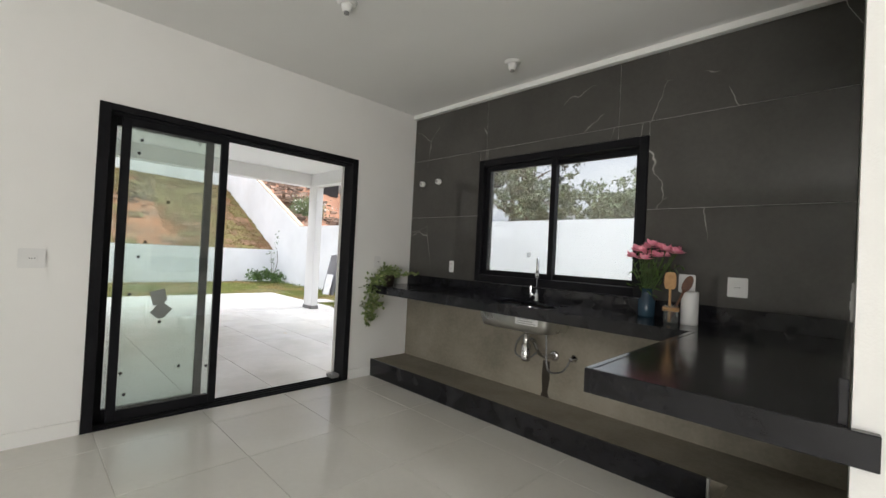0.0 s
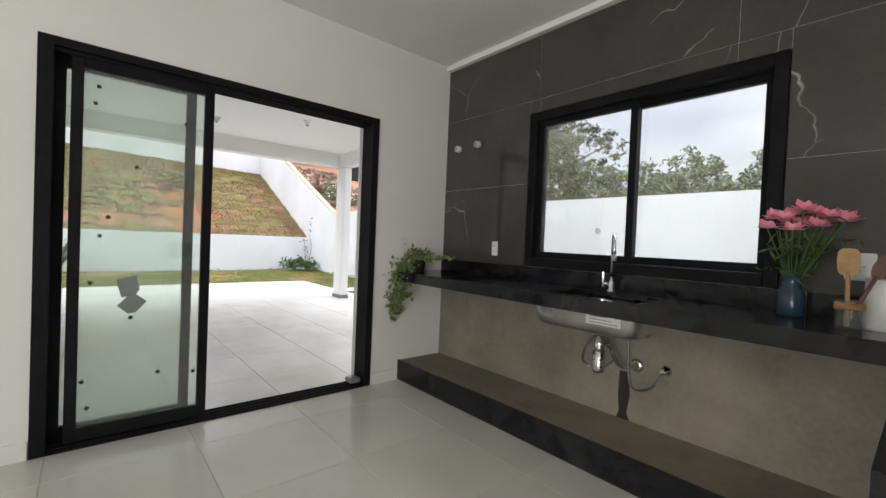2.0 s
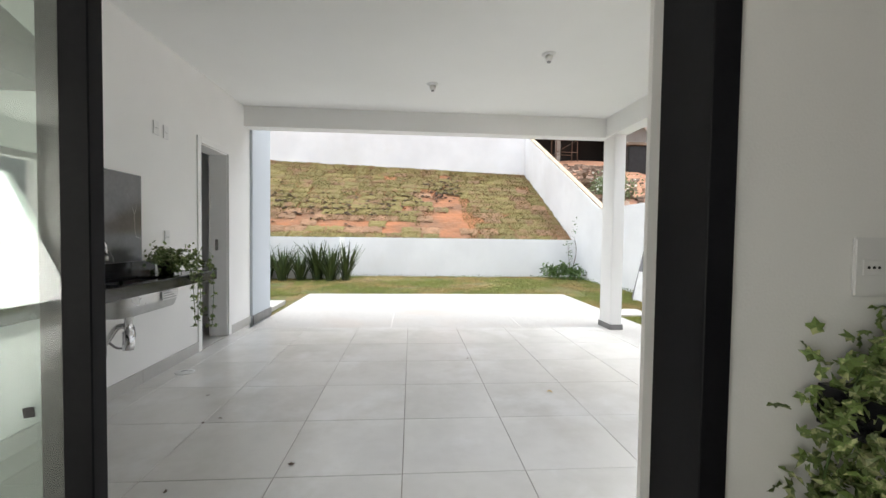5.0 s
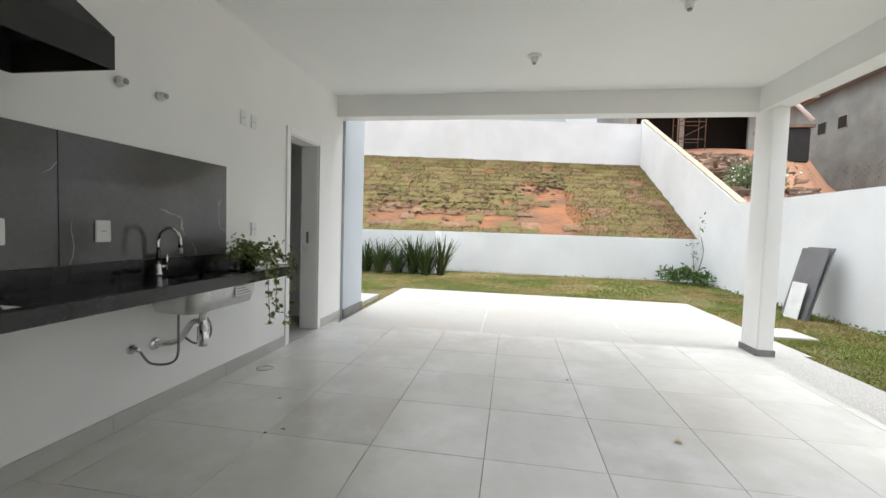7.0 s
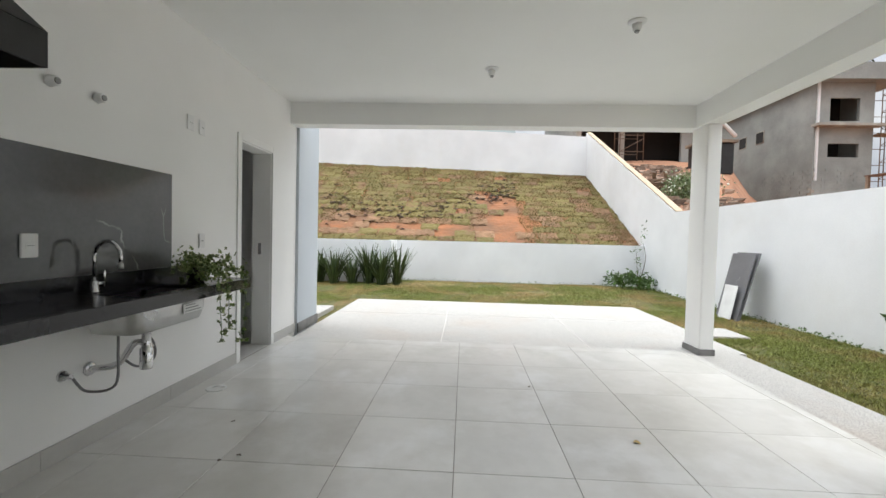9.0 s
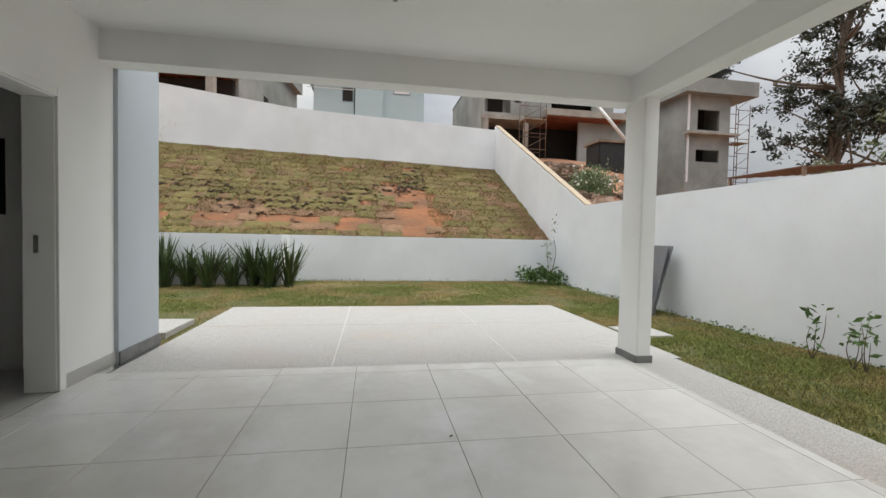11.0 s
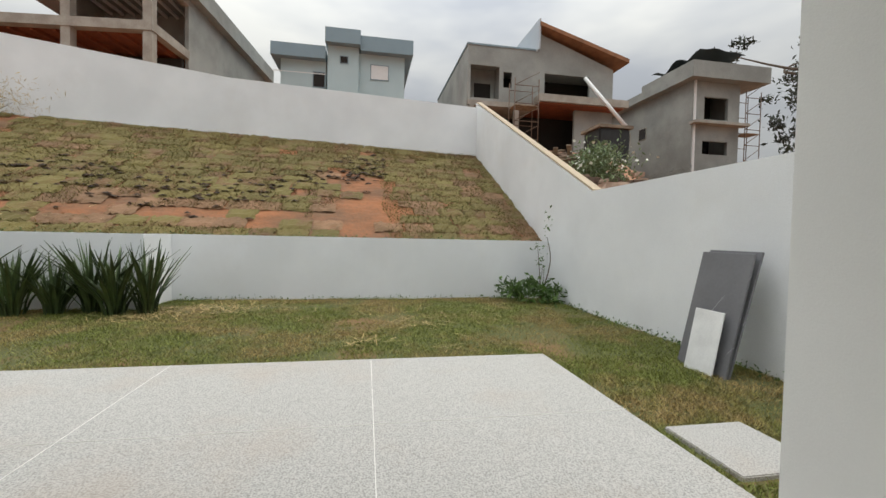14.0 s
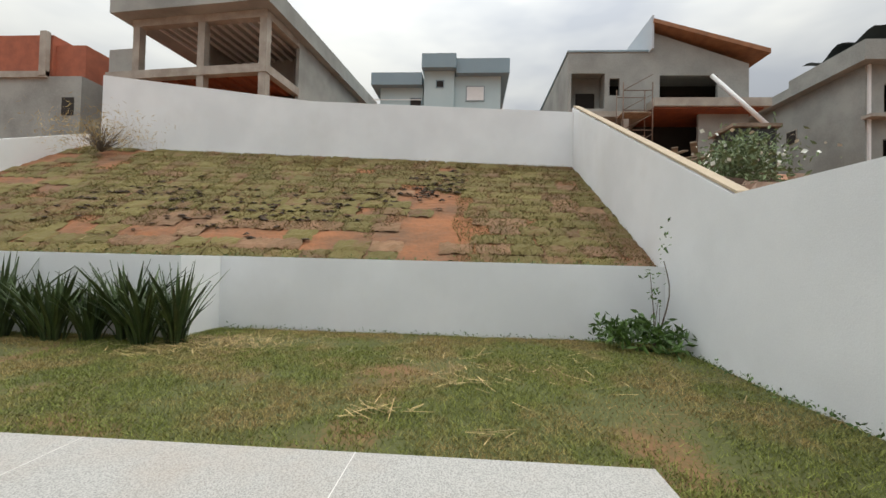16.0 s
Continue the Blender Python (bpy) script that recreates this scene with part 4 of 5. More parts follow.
# ---- patio ----
bulb_holder((-6.55, 1.703, PC), "white empty lamp holder on the patio ceiling")
bulb_holder((-5.72, 2.66, PC), "white empty lamp holder on the patio ceiling")
col = thing("column", (-7.55, 4.15, 0), "white painted square patio column with dark skirting", "column", "patio columns")
part("shaft", bevelled(boxes((-0.12, 0.195, -0.07, 0.08, -0.02, 2.499)), 0.008, 2), WHITE, col)
part("skirting", boxes((-0.132, 0.207, -0.082, 0.092, -0.012, 0.055)), DARKSKIRT, col, "dark grey granite skirting")
col2 = thing("column", (-4.72, 4.12, 0), "white painted square patio column with grey skirting", "column", "patio columns")
part("shaft", bevelled(boxes((-0.26, 0.26, -0.1, 0.2, -0.004, 2.499)), 0.008, 2), WHITE, col2)
part("skirting", boxes((-0.27, 0.27, -0.11, 0.21, -0.004, 0.1)), SKIRT, col2, "grey tile skirting")
structure("baseboard_patio", boxes((-3.7, PXO, -0.585, -0.573, 0.0, 0.1), (-4.62, -3.703, -0.585, -0.573, 0.0, 0.1), (-5.54, -4.623, -0.585, -0.573, 0, 0.1), (-6.43, -5.543, -0.585, -0.573, 0, 0.1), (-7.74, -7.115, -0.585, -0.573, 0, 0.1)), SKIRT, "grey tile skirting along the patio wall", "skirting")
structure("baseboard_stub", boxes((-8.43, -7.74, -0.55, -0.535, -0.02, 0.1), (-8.435, -8.42, -0.8, -0.55, -0.02, 0.1)), DARKSKIRT, "dark grey skirting on the outer wall end", "skirting")
structure("baseboard_kitchen", boxes((KX - 0.6, KX - 0.588, -4.0, 0.16, 0.0, 0.09), (KX - 0.6, KX - 0.588, 2.1, 2.355, 0, 0.09)), WHITE, "white kitchen skirting", "skirting")
casing = thing("door_2", (-6.78, -0.68, 0), "open washroom doorway with white casing", "doorway", kind="structure")
for b in ((-6.465, -6.40, -0.59, -0.57, 0, 2.12), (-7.15, -7.085, -0.59, -0.57, 0, 2.12), (-7.085, -6.465, -0.59, -0.57, 2.06, 2.12), (-6.47, -6.44, -0.79, -0.59, 0, 2.08), (-7.11, -7.08, -0.79, -0.59, 0, 2.08), (-7.08, -6.47, -0.79, -0.59, 2.05, 2.08)):
    wpart("casing", bevelled(boxes(b), 0.003), WHITE, casing)
wpart("strike_plate", boxes((-7.08, -7.077, -0.72, -0.69, 0.98, 1.1)), CHROME, casing)
toilet = thing("toilet", (-6.7, -1.9, 0), "white ceramic toilet in the washroom", "toilet")
bm = bmesh.new()
lathe(bm, [(0.11, 0), (0.12, 0.05), (0.1, 0.15), (0.17, 0.34), (0.19, 0.39), (0.15, 0.4)], 24)
part("bowl", bm, ENAMEL, toilet)
part("cistern", bevelled(boxes((-0.19, 0.19, -0.36, -0.18, 0.3, 0.76)), 0.02, 3), ENAMEL, toilet)
bm = bmesh.new()
lathe(bm, [(0.19, 0.4), (0.195, 0.42), (0.17, 0.425)], 24)
part("seat", bm, PLASTIC, toilet)
structure("window_2", boxes((-7.64, -7.636, -1.75, -1.3, 1.25, 1.85)), BLACKALU, "dark washroom window", "window")

PZ = 0.86
ptop = thing("bar_counter", (-4.2, -0.35, PZ), "polished black granite patio counter", "counter")
PS0, PS1, PA, PB = -5.3, -4.78, -0.46, -0.21
CX0, CX1, CA, CB = -4.0, -3.35, -0.5, -0.2
FY = -0.15
bm = plate([-5.78, PS0, PS1, CX0, CX1, -3.045], [-0.58, CA, PA, PB, CB, FY], PZ - 0.02, PZ, [(1, 2), (3, 1), (3, 2), (3, 3)])
wpart("slab", bm, GRANITE, ptop)
wpart("apron", bevelled(boxes((-5.78, -3.045, FY - 0.002, FY + 0.018, PZ - 0.07, PZ + 0.002)), 0.002), GRANITE, ptop)
wpart("apron", bevelled(boxes((-5.8, -5.78, -0.58, FY + 0.018, PZ - 0.07, PZ + 0.002)), 0.002), GRANITE, ptop)
wpart("upstand", bevelled(boxes((-5.7, -3.045, -0.584, -0.566, PZ, 0.955)), 0.002), GRANITE, ptop)
bm = bmesh.new()
tube(bm, arc([(-3.95, -0.3, PZ - 0.1), (-3.9, -0.28, PZ + 0.01), (-3.86, -0.22, PZ + 0.012), (-3.9, -0.2, PZ - 0.06)]), 0.01, 8)
solid("cable_end", bm, BLACK, "short black cable hanging in the cooktop opening", "cable")
sp = thing("splashback", (-4.0, -0.58, 0.955), "dark grey marble-look tile splashback on the patio wall", "splashback")
for x0, x1 in ((-5.54, -4.352), (-4.348, -3.15), (-3.146, -3.045)):
    wpart("tile", bevelled(boxes((x0, x1, -0.584, -0.572, 0.956, 1.603)), 0.001), SPLASH, sp)
sink((-5.04, -0.335, PZ - 0.021), 0.3, 0.16, 0.19, "pressed steel sink bowl under the patio counter").rotation_euler = (0, 0, math.pi)
faucet((-4.87, -0.525, PZ), 180, "chrome gooseneck faucet on the patio counter")
trap((-5.0, -0.33, PZ - 0.211), -0.252, "chrome bottle trap and hoses under the patio sink")
for x, z, w, lab in ((-4.073, 1.122, 0.115, "white power socket on grey splashback"), (-4.565, 1.123, 0.085, "white power socket on grey splashback"), (-5.889, 1.135, 0.075, "white switch plate on the patio wall"), (-5.745, 2.022, 0.075, "white blank plate high on the patio wall"), (-5.881, 2.017, 0.075, "white blank plate high on the patio wall")):
    outlet((x, -0.571 if x > -5.6 else -0.584, z), 180, lab, w=w)
pipe_stub((-4.673, -0.584, 1.936), 180, "capped white pipe end on the patio wall")
pipe_stub((-4.941, -0.584, 1.939), 180, "capped white pipe end on the patio wall")

hood = thing("range_hood", (-3.7, -0.58, 1.8), "matt black steel barbecue hood on the patio wall", "hood")
HX0, HX1, HY0, HY1 = -4.18, -3.2, -0.583, -0.066
for b in ((HX0, HX1, HY1 - 0.012, HY1, 1.8, 1.93), (HX0, HX0 + 0.012, HY0, HY1 - 0.012, 1.8, 1.93), (HX1 - 0.012, HX1, HY0, HY1 - 0.012, 1.8, 1.93), (HX0 + 0.012, HX1 - 0.012, HY0, HY0 + 0.012, 1.8, 1.93)):
    wpart("rim", bevelled(boxes(b), 0.002), BLACK, hood)
bm = bmesh.new()
lo = [bm.verts.new(p) for p in ((HX0, HY0, 1.931), (HX1, HY0, 1.931), (HX1, HY1, 1.931), (HX0, HY1, 1.931))]
hi = [bm.verts.new(p) for p in ((-3.8, HY0, 2.45), (-3.58, HY0, 2.45), (-3.58, -0.48, 2.45), (-3.8, -0.48, 2.45))]
for i in range(4):
    bm.faces.new((lo[i], lo[(i + 1) % 4], hi[(i + 1) % 4], hi[i]))
bmesh.ops.recalc_face_normals(bm, faces=list(bm.faces))
wpart("canopy", bm, BLACK, hood)
wpart("flue", boxes((-3.8, -3.58, HY0, -0.48, 2.45, PC - 0.002)), BLACK, hood)
ivy((-5.52, -0.38, PZ), [[(0, 0.05, 0.1), (-0.1, 0.2, 0.08), (-0.12, 0.29, -0.02), (-0.08, 0.3, -0.42)], [(0.02, 0.03, 0.1), (0.14, 0.22, 0.08), (0.22, 0.3, -0.02), (0.2, 0.31, -0.36)], [(0, 0.05, 0.1), (0.08, 0.24, 0.06), (0.11, 0.3, -0.05), (0.13, 0.31, -0.3)]],
    [(-0.14, 0.08, 0.11, 0.14, 100), (0.08, 0.05, 0.13, 0.12, 110), (0.02, 0.1, 0.06, 0.09, 60)], 150, "leafy ivy in a dark pot on the patio counter", 9)
bm = bmesh.new()
lathe(bm, [(0.075, -0.001), (0.075, 0.003), (0.06, 0.0035)], 24, (-5.79, -0.39, 0.0))
dr = solid("floor_drain", bm, STEEL, "round steel floor drain in the tiles", "drain")
rng = random.Random(8)
for x, y in ((-5.23, 2.56), (-4.8, 0.23), (-4.86, 0.3), (-5.25, 0.05), (-6.1, 2.05), (-4.1, 0.4), (-4.3, 0.9)):
    bm = bmesh.new()
    r = 0.035 if x == -5.23 else rng.uniform(0.01, 0.02)
    c = bm.verts.new((0, 0, 0.008))
    ring = [bm.verts.new((r * math.cos(a) * rng.uniform(0.5, 1.2), r * 0.6 * math.sin(a) * rng.uniform(0.6, 1.3), 0.002 + rng.uniform(0, 0.01))) for a in np.linspace(0, math.tau, 9)[:-1]]
    for i in range(8):
        bm.faces.new((c, ring[i], ring[(i + 1) % 8]))
    ob = solid("dry_leaf", bm, STRAW if x == -5.23 else BARK, "small fallen leaf on the patio tiles", "leaf", "fallen leaves")
    ob.location = (x, y, 0.0)
    ob.rotation_euler = (0, 0, rng.uniform(0, 6))

# ---- yard: paving joints, slabs ----
for b in ((SX, -7.5, 1.2475, 1.2525), (SX, -7.5, 2.9475, 2.9525), (-9.2345, -9.2315, SY0, SY1)):
    structure("trim_joint", boxes((*b, -0.03, -0.0095)), PALEJOINT, "pale joint strip in the paving", "joint")
stone = thing("stepping_slab", (-8.7, 5.05, -0.05), "pale speckled concrete stepping slab in the grass", "slab")
part("slab", bevelled(boxes((-0.3, 0.27, -0.27, 0.29, -0.03, 0.018)), 0.006, 2), SPECK, stone)
stone2 = thing("stepping_slab", (-9.2, -0.95, -0.05), "pale concrete slab beside the paving", "slab")
part("slab", bevelled(boxes((-0.5, 0.3, -0.3, 0.25, -0.03, 0.045)), 0.006, 2), SPECK, stone2)


def leaning(name, w, h, t, at, lean, turn, material, label, group):
    ob = thing(name, at, label, "tile slab", group)
    ob.matrix_basis = pose(*at, 0, 0, turn) @ pose(0, 0, 0, -lean)
    part("panel", bevelled(boxes((-w / 2, w / 2, 0, t, 0, h)), 0.003), material, ob)
    return ob


leaning("leaning_slab", 0.58, 1.16, 0.022, (-10.1, 6.02, GZ - 0.01), 13, 0, SLABGREY, "large grey marble-look tile leaning on the garden wall", "leaning tiles")
leaning("leaning_slab", 0.58, 1.19, 0.022, (-10.095, 6.05, GZ - 0.01), 15, 0, SLABGREY, "large grey marble-look tile leaning on the garden wall", "leaning tiles")
leaning("leaning_slab", 0.335, 0.6, 0.012, (-10.06, 5.96, GZ - 0.01), 11, 0, ENAMEL, "small white tile leaning against grey tiles", "leaning tiles")
structure("trim_wall_cap", prism(bmesh.new(), [(-13.06, 1.951), (-13.06, 1.985), (BACK - 0.1, 5.79), (BACK - 0.1, 5.755)], "y", SIDE + 0.02, SIDE + 0.19), mat("ochre_mortar", (0.52, 0.42, 0.3), None, 0.9, 3, 40, 0.3), "unpainted ochre mortar capping of the rising wall", "capping")

# ---- yard: plants ----
nr = np.random.default_rng(21)


def flax(at, count, height, seed):
    """A clump of stiff sword leaves."""
    p = thing("flax_plant", at, "clump of dark green sword-leaved flax by the low wall", "plant", "flax clumps")
    rng = random.Random(seed)
    bm = bmesh.new()
    for k in range(count):
        a, lean, h = rng.uniform(0, math.tau), rng.uniform(0.05, 0.8), height * rng.uniform(0.6, 1.2)
        d = Vector((math.cos(a), math.sin(a), 0))
        s = Vector((-d.y, d.x, 0)) * rng.uniform(0.018, 0.03)
        s.rotate(Euler((0, 0, rng.uniform(-0.6, 0.6))))
        base = d * rng.uniform(0, 0.12)
        prev = None
        for i in range(5):
            t = i / 4
            c = base + d * lean * h * (t ** 1.6) + Vector((0, 0, h * (t - 0.12 * lean * t * t)))
            w = s * (0.6 + 0.8 * t) * (1 - t ** 4)
            row = [bm.verts.new(c - w), bm.verts.new(c - d * 0.008), bm.verts.new(c + w)]
            if prev:
                bm.faces.new((prev[0], prev[1], row[1], row[0])), bm.faces.new((prev[1], prev[2], row[2], row[1]))
            prev = row
    part("leaves", bm, FLAXLEAF, p)
    return p


for k, (y, h) in enumerate(((-0.22, 0.95), (-0.6, 0.9), (-0.98, 0.95), (-1.4, 0.75), (-1.85, 0.9), (-2.3, 0.8), (-2.75, 1.05), (-3.2, 0.85), (-3.65, 0.9), (-4.1, 0.8), (-4.6, 0.85), (-5.1, 0.8), (-5.6, 0.85))):
    flax((-13.4 + 0.1 * math.sin(k * 2.1), y, GZ - 0.01), 60, h, 40 + k)


def bush(name, at, clumps, size, material, label, category, slim=0.45, stems=6, seed=1, flowers=None, droop=0.0, leaf_label="", bark=BARK):
    p = thing(name, at, label, category)
    rng = np.random.default_rng(seed)
    for k in range(stems):
        o, r, _ = clumps[k % len(clumps)]
        end = np.array(o) + rng.normal(0, 0.25, 3) * np.array(r)
        bm = bmesh.new()
        h = np.linalg.norm(end)
        tube(bm, arc([(0, 0, 0), tuple(end * 0.5 + rng.normal(0, 0.06, 3) * h), tuple(end)], 4), 0.01, 6, list(np.linspace(0.012, 0.004, 9) * max(h, 0.5)))
        part("stem", bm, bark, p)
    v, f = leaf_cloud(rng, clumps, size, slim, droop)
    ob = new("foliage", from_arrays("foliage", v, f, material))
    ob.parent = p
    tagged(ob, leaf_label)
    if flowers:
        v, f = leaf_cloud(rng, flowers, size * 0.7, 0.9)
        ob = new("blossom", from_arrays("blossom", v, f, FLOWERW))
        ob.parent = p
        tagged(ob, "small white blossoms")
    return p


bush("shrub", (-14.1, 5.95, GZ), [((-0.1, -0.25, 0.22), (0.25, 0.3, 0.2), 190), ((0.15, 0.25, 0.19), (0.25, 0.33, 0.18), 190), ((0, 0, 0.32), (0.2, 0.28, 0.16), 130)], 0.08, LEAF, "low leafy green shrub in the garden corner", "shrub", 0.3, 6, 5)
sap = [((0, 0.02, 0.75), (0.06, 0.1, 0.25), 26), ((-0.03, -0.1, 1.05), (0.08, 0.12, 0.1), 14), ((0, 0.12, 1.3), (0.08, 0.1, 0.35), 26)]
bush("sapling", (-14.25, 6.2, GZ), sap, 0.035, LEAF, "thin young sapling in the garden corner", "tree", 0.45, 4, 6)
for k, (x, y) in enumerate(((-7.45, 6.2), (-7.1, 6.25), (-6.95, 6.2), (-6.6, 6.2))):
    bush("seedling", (x, y, GZ), [((0, 0, 0.32), (0.1, 0.1, 0.14), 12), ((0.04, 0, 0.5), (0.12, 0.12, 0.1), 10 if k != 1 else 3)], 0.05, LEAF, "spindly garden seedling in red soil by the wall", "plant", 0.4, 3, 60 + k)
bush("flowering_bush", (-15.3, 8.0, 2.3), [((0, 0, 0.4), (0.75, 0.6, 0.42), 1700), ((0.3, -0.2, 0.65), (0.5, 0.4, 0.28), 600)], 0.05, mat("grey_green_leaf", (0.2, 0.26, 0.12), (0.11, 0.16, 0.07), 0.6, 4, 30, 0.0), "grey-green bush with white blossom behind the wall", "bush", 0.4, 7, 7, [((0, 0, 0.6), (0.95, 0.7, 0.3), 120)])
bush("dry_bush", (-20.0, -7.6, 4.1), [((0, 0, 0.55), (1.1, 1.5, 0.6), 1500)], 0.09, STRAW, "dry brown leafless bush on the bank", "bush", 0.08, 90, 8)
bush("small_tree", (-11.6, -2.75, GZ), [((0, 0.2, 1.45), (0.5, 0.5, 0.25), 240), ((0, 0.0, 1.75), (0.5, 0.4, 0.2), 160), ((0.1, 0.45, 1.2), (0.3, 0.3, 0.15), 80)], 0.04, YELLOWLEAF, "small bare-stemmed tree with yellow-green leaves", "tree", 0.5, 14, 9)


def tree(at, height, clumps, leaf, count, material, label, seed, limbs=9):
    """A tapered trunk with limbs and an open crown of leaf clumps, in metres about its foot."""
    t = thing("tree", at, label, "tree", "trees beyond the walls")
    rng = np.random.default_rng(seed)
    bm = bmesh.new()
    sway = rng.normal(0, 0.02, (7, 2)) * height
    trunk = [(sway[i][0] * i / 6, sway[i][1] * i / 6, height * 0.9 * i / 6) for i in range(7)]
    tube(bm, arc(trunk, 3), 0.2, 8, list(np.linspace(height * 0.02, height * 0.004, 19)))
    part("trunk", bm, BARK, t)
    cl = []
    for k, (o, r) in enumerate(clumps):
        o = np.array(o, float)
        j = np.array(trunk[min(int(6 * max(o[2] - 0.25 * height, 0) / (0.9 * height)) + 1, 5)])
        bm = bmesh.new()
        tube(bm, arc([tuple(j), tuple((j + o) / 2 + rng.normal(0, 0.03, 3) * height), tuple(o)], 4), 0.05, 6, list(np.linspace(height * 0.007, height * 0.0015, 9)))
        part("limb", bm, BARK, t)
        for _ in range(7):
            cl.append((tuple(o + rng.normal(0, 0.55, 3) * r), (r * 0.4, r * 0.4, r * 0.28), count // (7 * len(clumps)) + 1))
    v, f = leaf_cloud(rng, cl, leaf, 0.4, 0.4)
    ob = new("crown", from_arrays("crown", v, f, material))
    ob.parent = t
    return t


def clumps_for(seed, n, h0, h1, spread, r):
    rng = np.random.default_rng(seed)
    return [((rng.normal(0, spread), rng.normal(0, spread), rng.uniform(h0, h1)), r * rng.uniform(0.7, 1.3)) for _ in range(n)]


tree((-30, 35.5, 3.4), 20.6, clumps_for(1, 26, 4.5, 20, 2.3, 1.5), 0.2, 9000, GUMLEAF, "tall dark gum tree with an open crown", 31)
tree((-27.5, 39.5, 3.2), 17.8, clumps_for(2, 20, 4, 15, 2.6, 1.5), 0.2, 6000, GUMLEAF, "tall dark gum tree with an open crown", 32)
tree((-16.5, 25.5, 0), 9.5, clumps_for(3, 16, 3.5, 9, 1.3, 1.0), 0.14, 4000, TREELEAF, "tall thin tree beyond the garden wall", 33)
for k, (x, y, h) in enumerate(((-14, 25, 6.4), (-11.5, 26, 6.0), (-9.2, 25.5, 5.2), (-6.3, 27, 6.2), (-4.2, 27, 6.6), (-1.5, 28, 5.6), (-19, 27, 6.5), (1.5, 27, 5.6))):
    tree((x, y, 0), h, clumps_for(50 + k, 12, h * 0.45, h * 0.97, 1.25, 1.0), 0.15, 4200, TREELEAF, "dense green tree beyond the garden wall", 34 + k)

# ---- neighbouring houses ----
def opening(parent, name, x0, x1, y0, y1, z0, z1, label=""):
    return wpart(name, boxes((x0, x1, y0, y1, z0, z1)), DARK, parent, label)


def wall_with_holes(bm, x0, x1, y0, y1, z0, z1, holes):
    """A wall facing x, pierced by (y0, y1, z0, z1) holes that do not overlap in y."""
    y = y0
    for a, b, c, d in sorted(holes):
        box(bm, x0, x1, y, a, z0, z1)
        if c > z0:
            box(bm, x0, x1, a, b, z0, c)
        if d < z1:
            box(bm, x0, x1, a, b, d, z1)
        y = b
    box(bm, x0, x1, y, y1, z0, z1)
    return bm


# concrete-frame house; its own axes: x into the depth, y along the front
ha = thing("house", (-29.0, -7.25, 5.4), "unfinished grey concrete-frame house with open floors", "house", "neighbouring houses", 174)
for y in (0.0, 3.65, 7.7):
    for z0, z1, w in ((0.0, 5.2, 0.42), (5.65, 8.1, 0.42)):
        part("pillar", boxes((0.0, 0.4, y, y + w, z0, z1)), RAWCOL, ha)
part("floor_beam", boxes((-0.05, 0.4, -0.05, 9.8, 5.2, 5.65)), RAWCOL, ha)
part("floor_beam", boxes((0.4, 3.3, -0.05, 0.35, 5.2, 5.65)), RAWCOL, ha)
part("head_beam", boxes((-0.02, 0.42, -0.02, 8.15, 8.1, 8.5)), RAWCOL, ha)
part("head_beam", boxes((0.42, 3.3, -0.02, 0.35, 8.1, 8.5)), RAWCOL, ha)
part("floor_slab", boxes((0.4, 6.0, 0.35, 9.8, 5.3, 5.5)), REDWOOD, ha, "red formwork under the floor slab")
for k in range(9):
    part("joist", boxes((0.42, 6.0, 0.6 + k, 0.75 + k, 5.12, 5.3)), REDWOOD, ha)
part("roof_slab", boxes((-0.8, 16.0, -0.5, 8.8, 8.5, 9.5)), RAWWALL, ha)
for k in range(12):
    part("ceiling_rib", boxes((0.45, 5.4, 0.4 + k * 0.62, 0.52 + k * 0.62, 8.36, 8.498)), PLASTIC, ha, "pale ceiling rib")
part("side_wall", boxes((3.3, 16.0, 0.0, 0.2, 0.0, 8.5)), RAWWALL, ha)
# sheet on the solid wall, its colour standing for a hole's shade
part("window", boxes((7.6, 8.5, -0.02, 0.0, 4.6, 5.7)), DARK, ha, "near-black sheet for a shaded window hole")
part("rear_wall", boxes((5.4, 5.6, 0.2, 6.0, 0.0, 8.5)), RAWWALL, ha)
part("inner_wall", boxes((2.6, 5.4, 5.8, 6.0, 5.65, 8.5)), RAWWALL, ha)
# another flat sheet, dark in place of the doorway's shade
part("rear_opening", boxes((5.36, 5.4, 3.4, 4.3, 5.5, 7.6)), DARK, ha, "near-black sheet for a shaded doorway")
# shade of the open ground floor is put into this wall's colour
part("lower_wall", boxes((3.0, 3.2, 0.2, 9.6, 0.0, 5.1)), DARK, ha, "ground floor wall, coloured near black for shade")
part("parapet", boxes((0.5, 0.7, 8.15, 10.2, 5.65, 7.2)), RAWWALL, ha)

hb = thing("house", (-37, 1.3, 8), "pale blue two-storey house with blue-grey flat roofs", "house", "neighbouring houses")
wpart("wall", boxes((-43, -37, -3.0, 0.0, 6, 13.0)), BLUEHOUSE, hb)
wpart("wall", boxes((-43, -36.7, 0.1, 2.2, 6, 14.05)), BLUEHOUSE, hb)
wpart("wall", boxes((-43, -37, 2.2, 5.4, 6, 13.8)), BLUEHOUSE, hb)
wpart("roof", boxes((-43.5, -36.4, -3.55, -0.02, 13.0, 13.85)), BLUEGREY, hb)
wpart("roof", boxes((-43.5, -36.1, -0.02, 2.32, 14.05, 15.02)), BLUEGREY, hb)
wpart("roof", boxes((-43.5, -36.4, 2.32, 5.95, 13.8, 14.8)), BLUEGREY, hb)
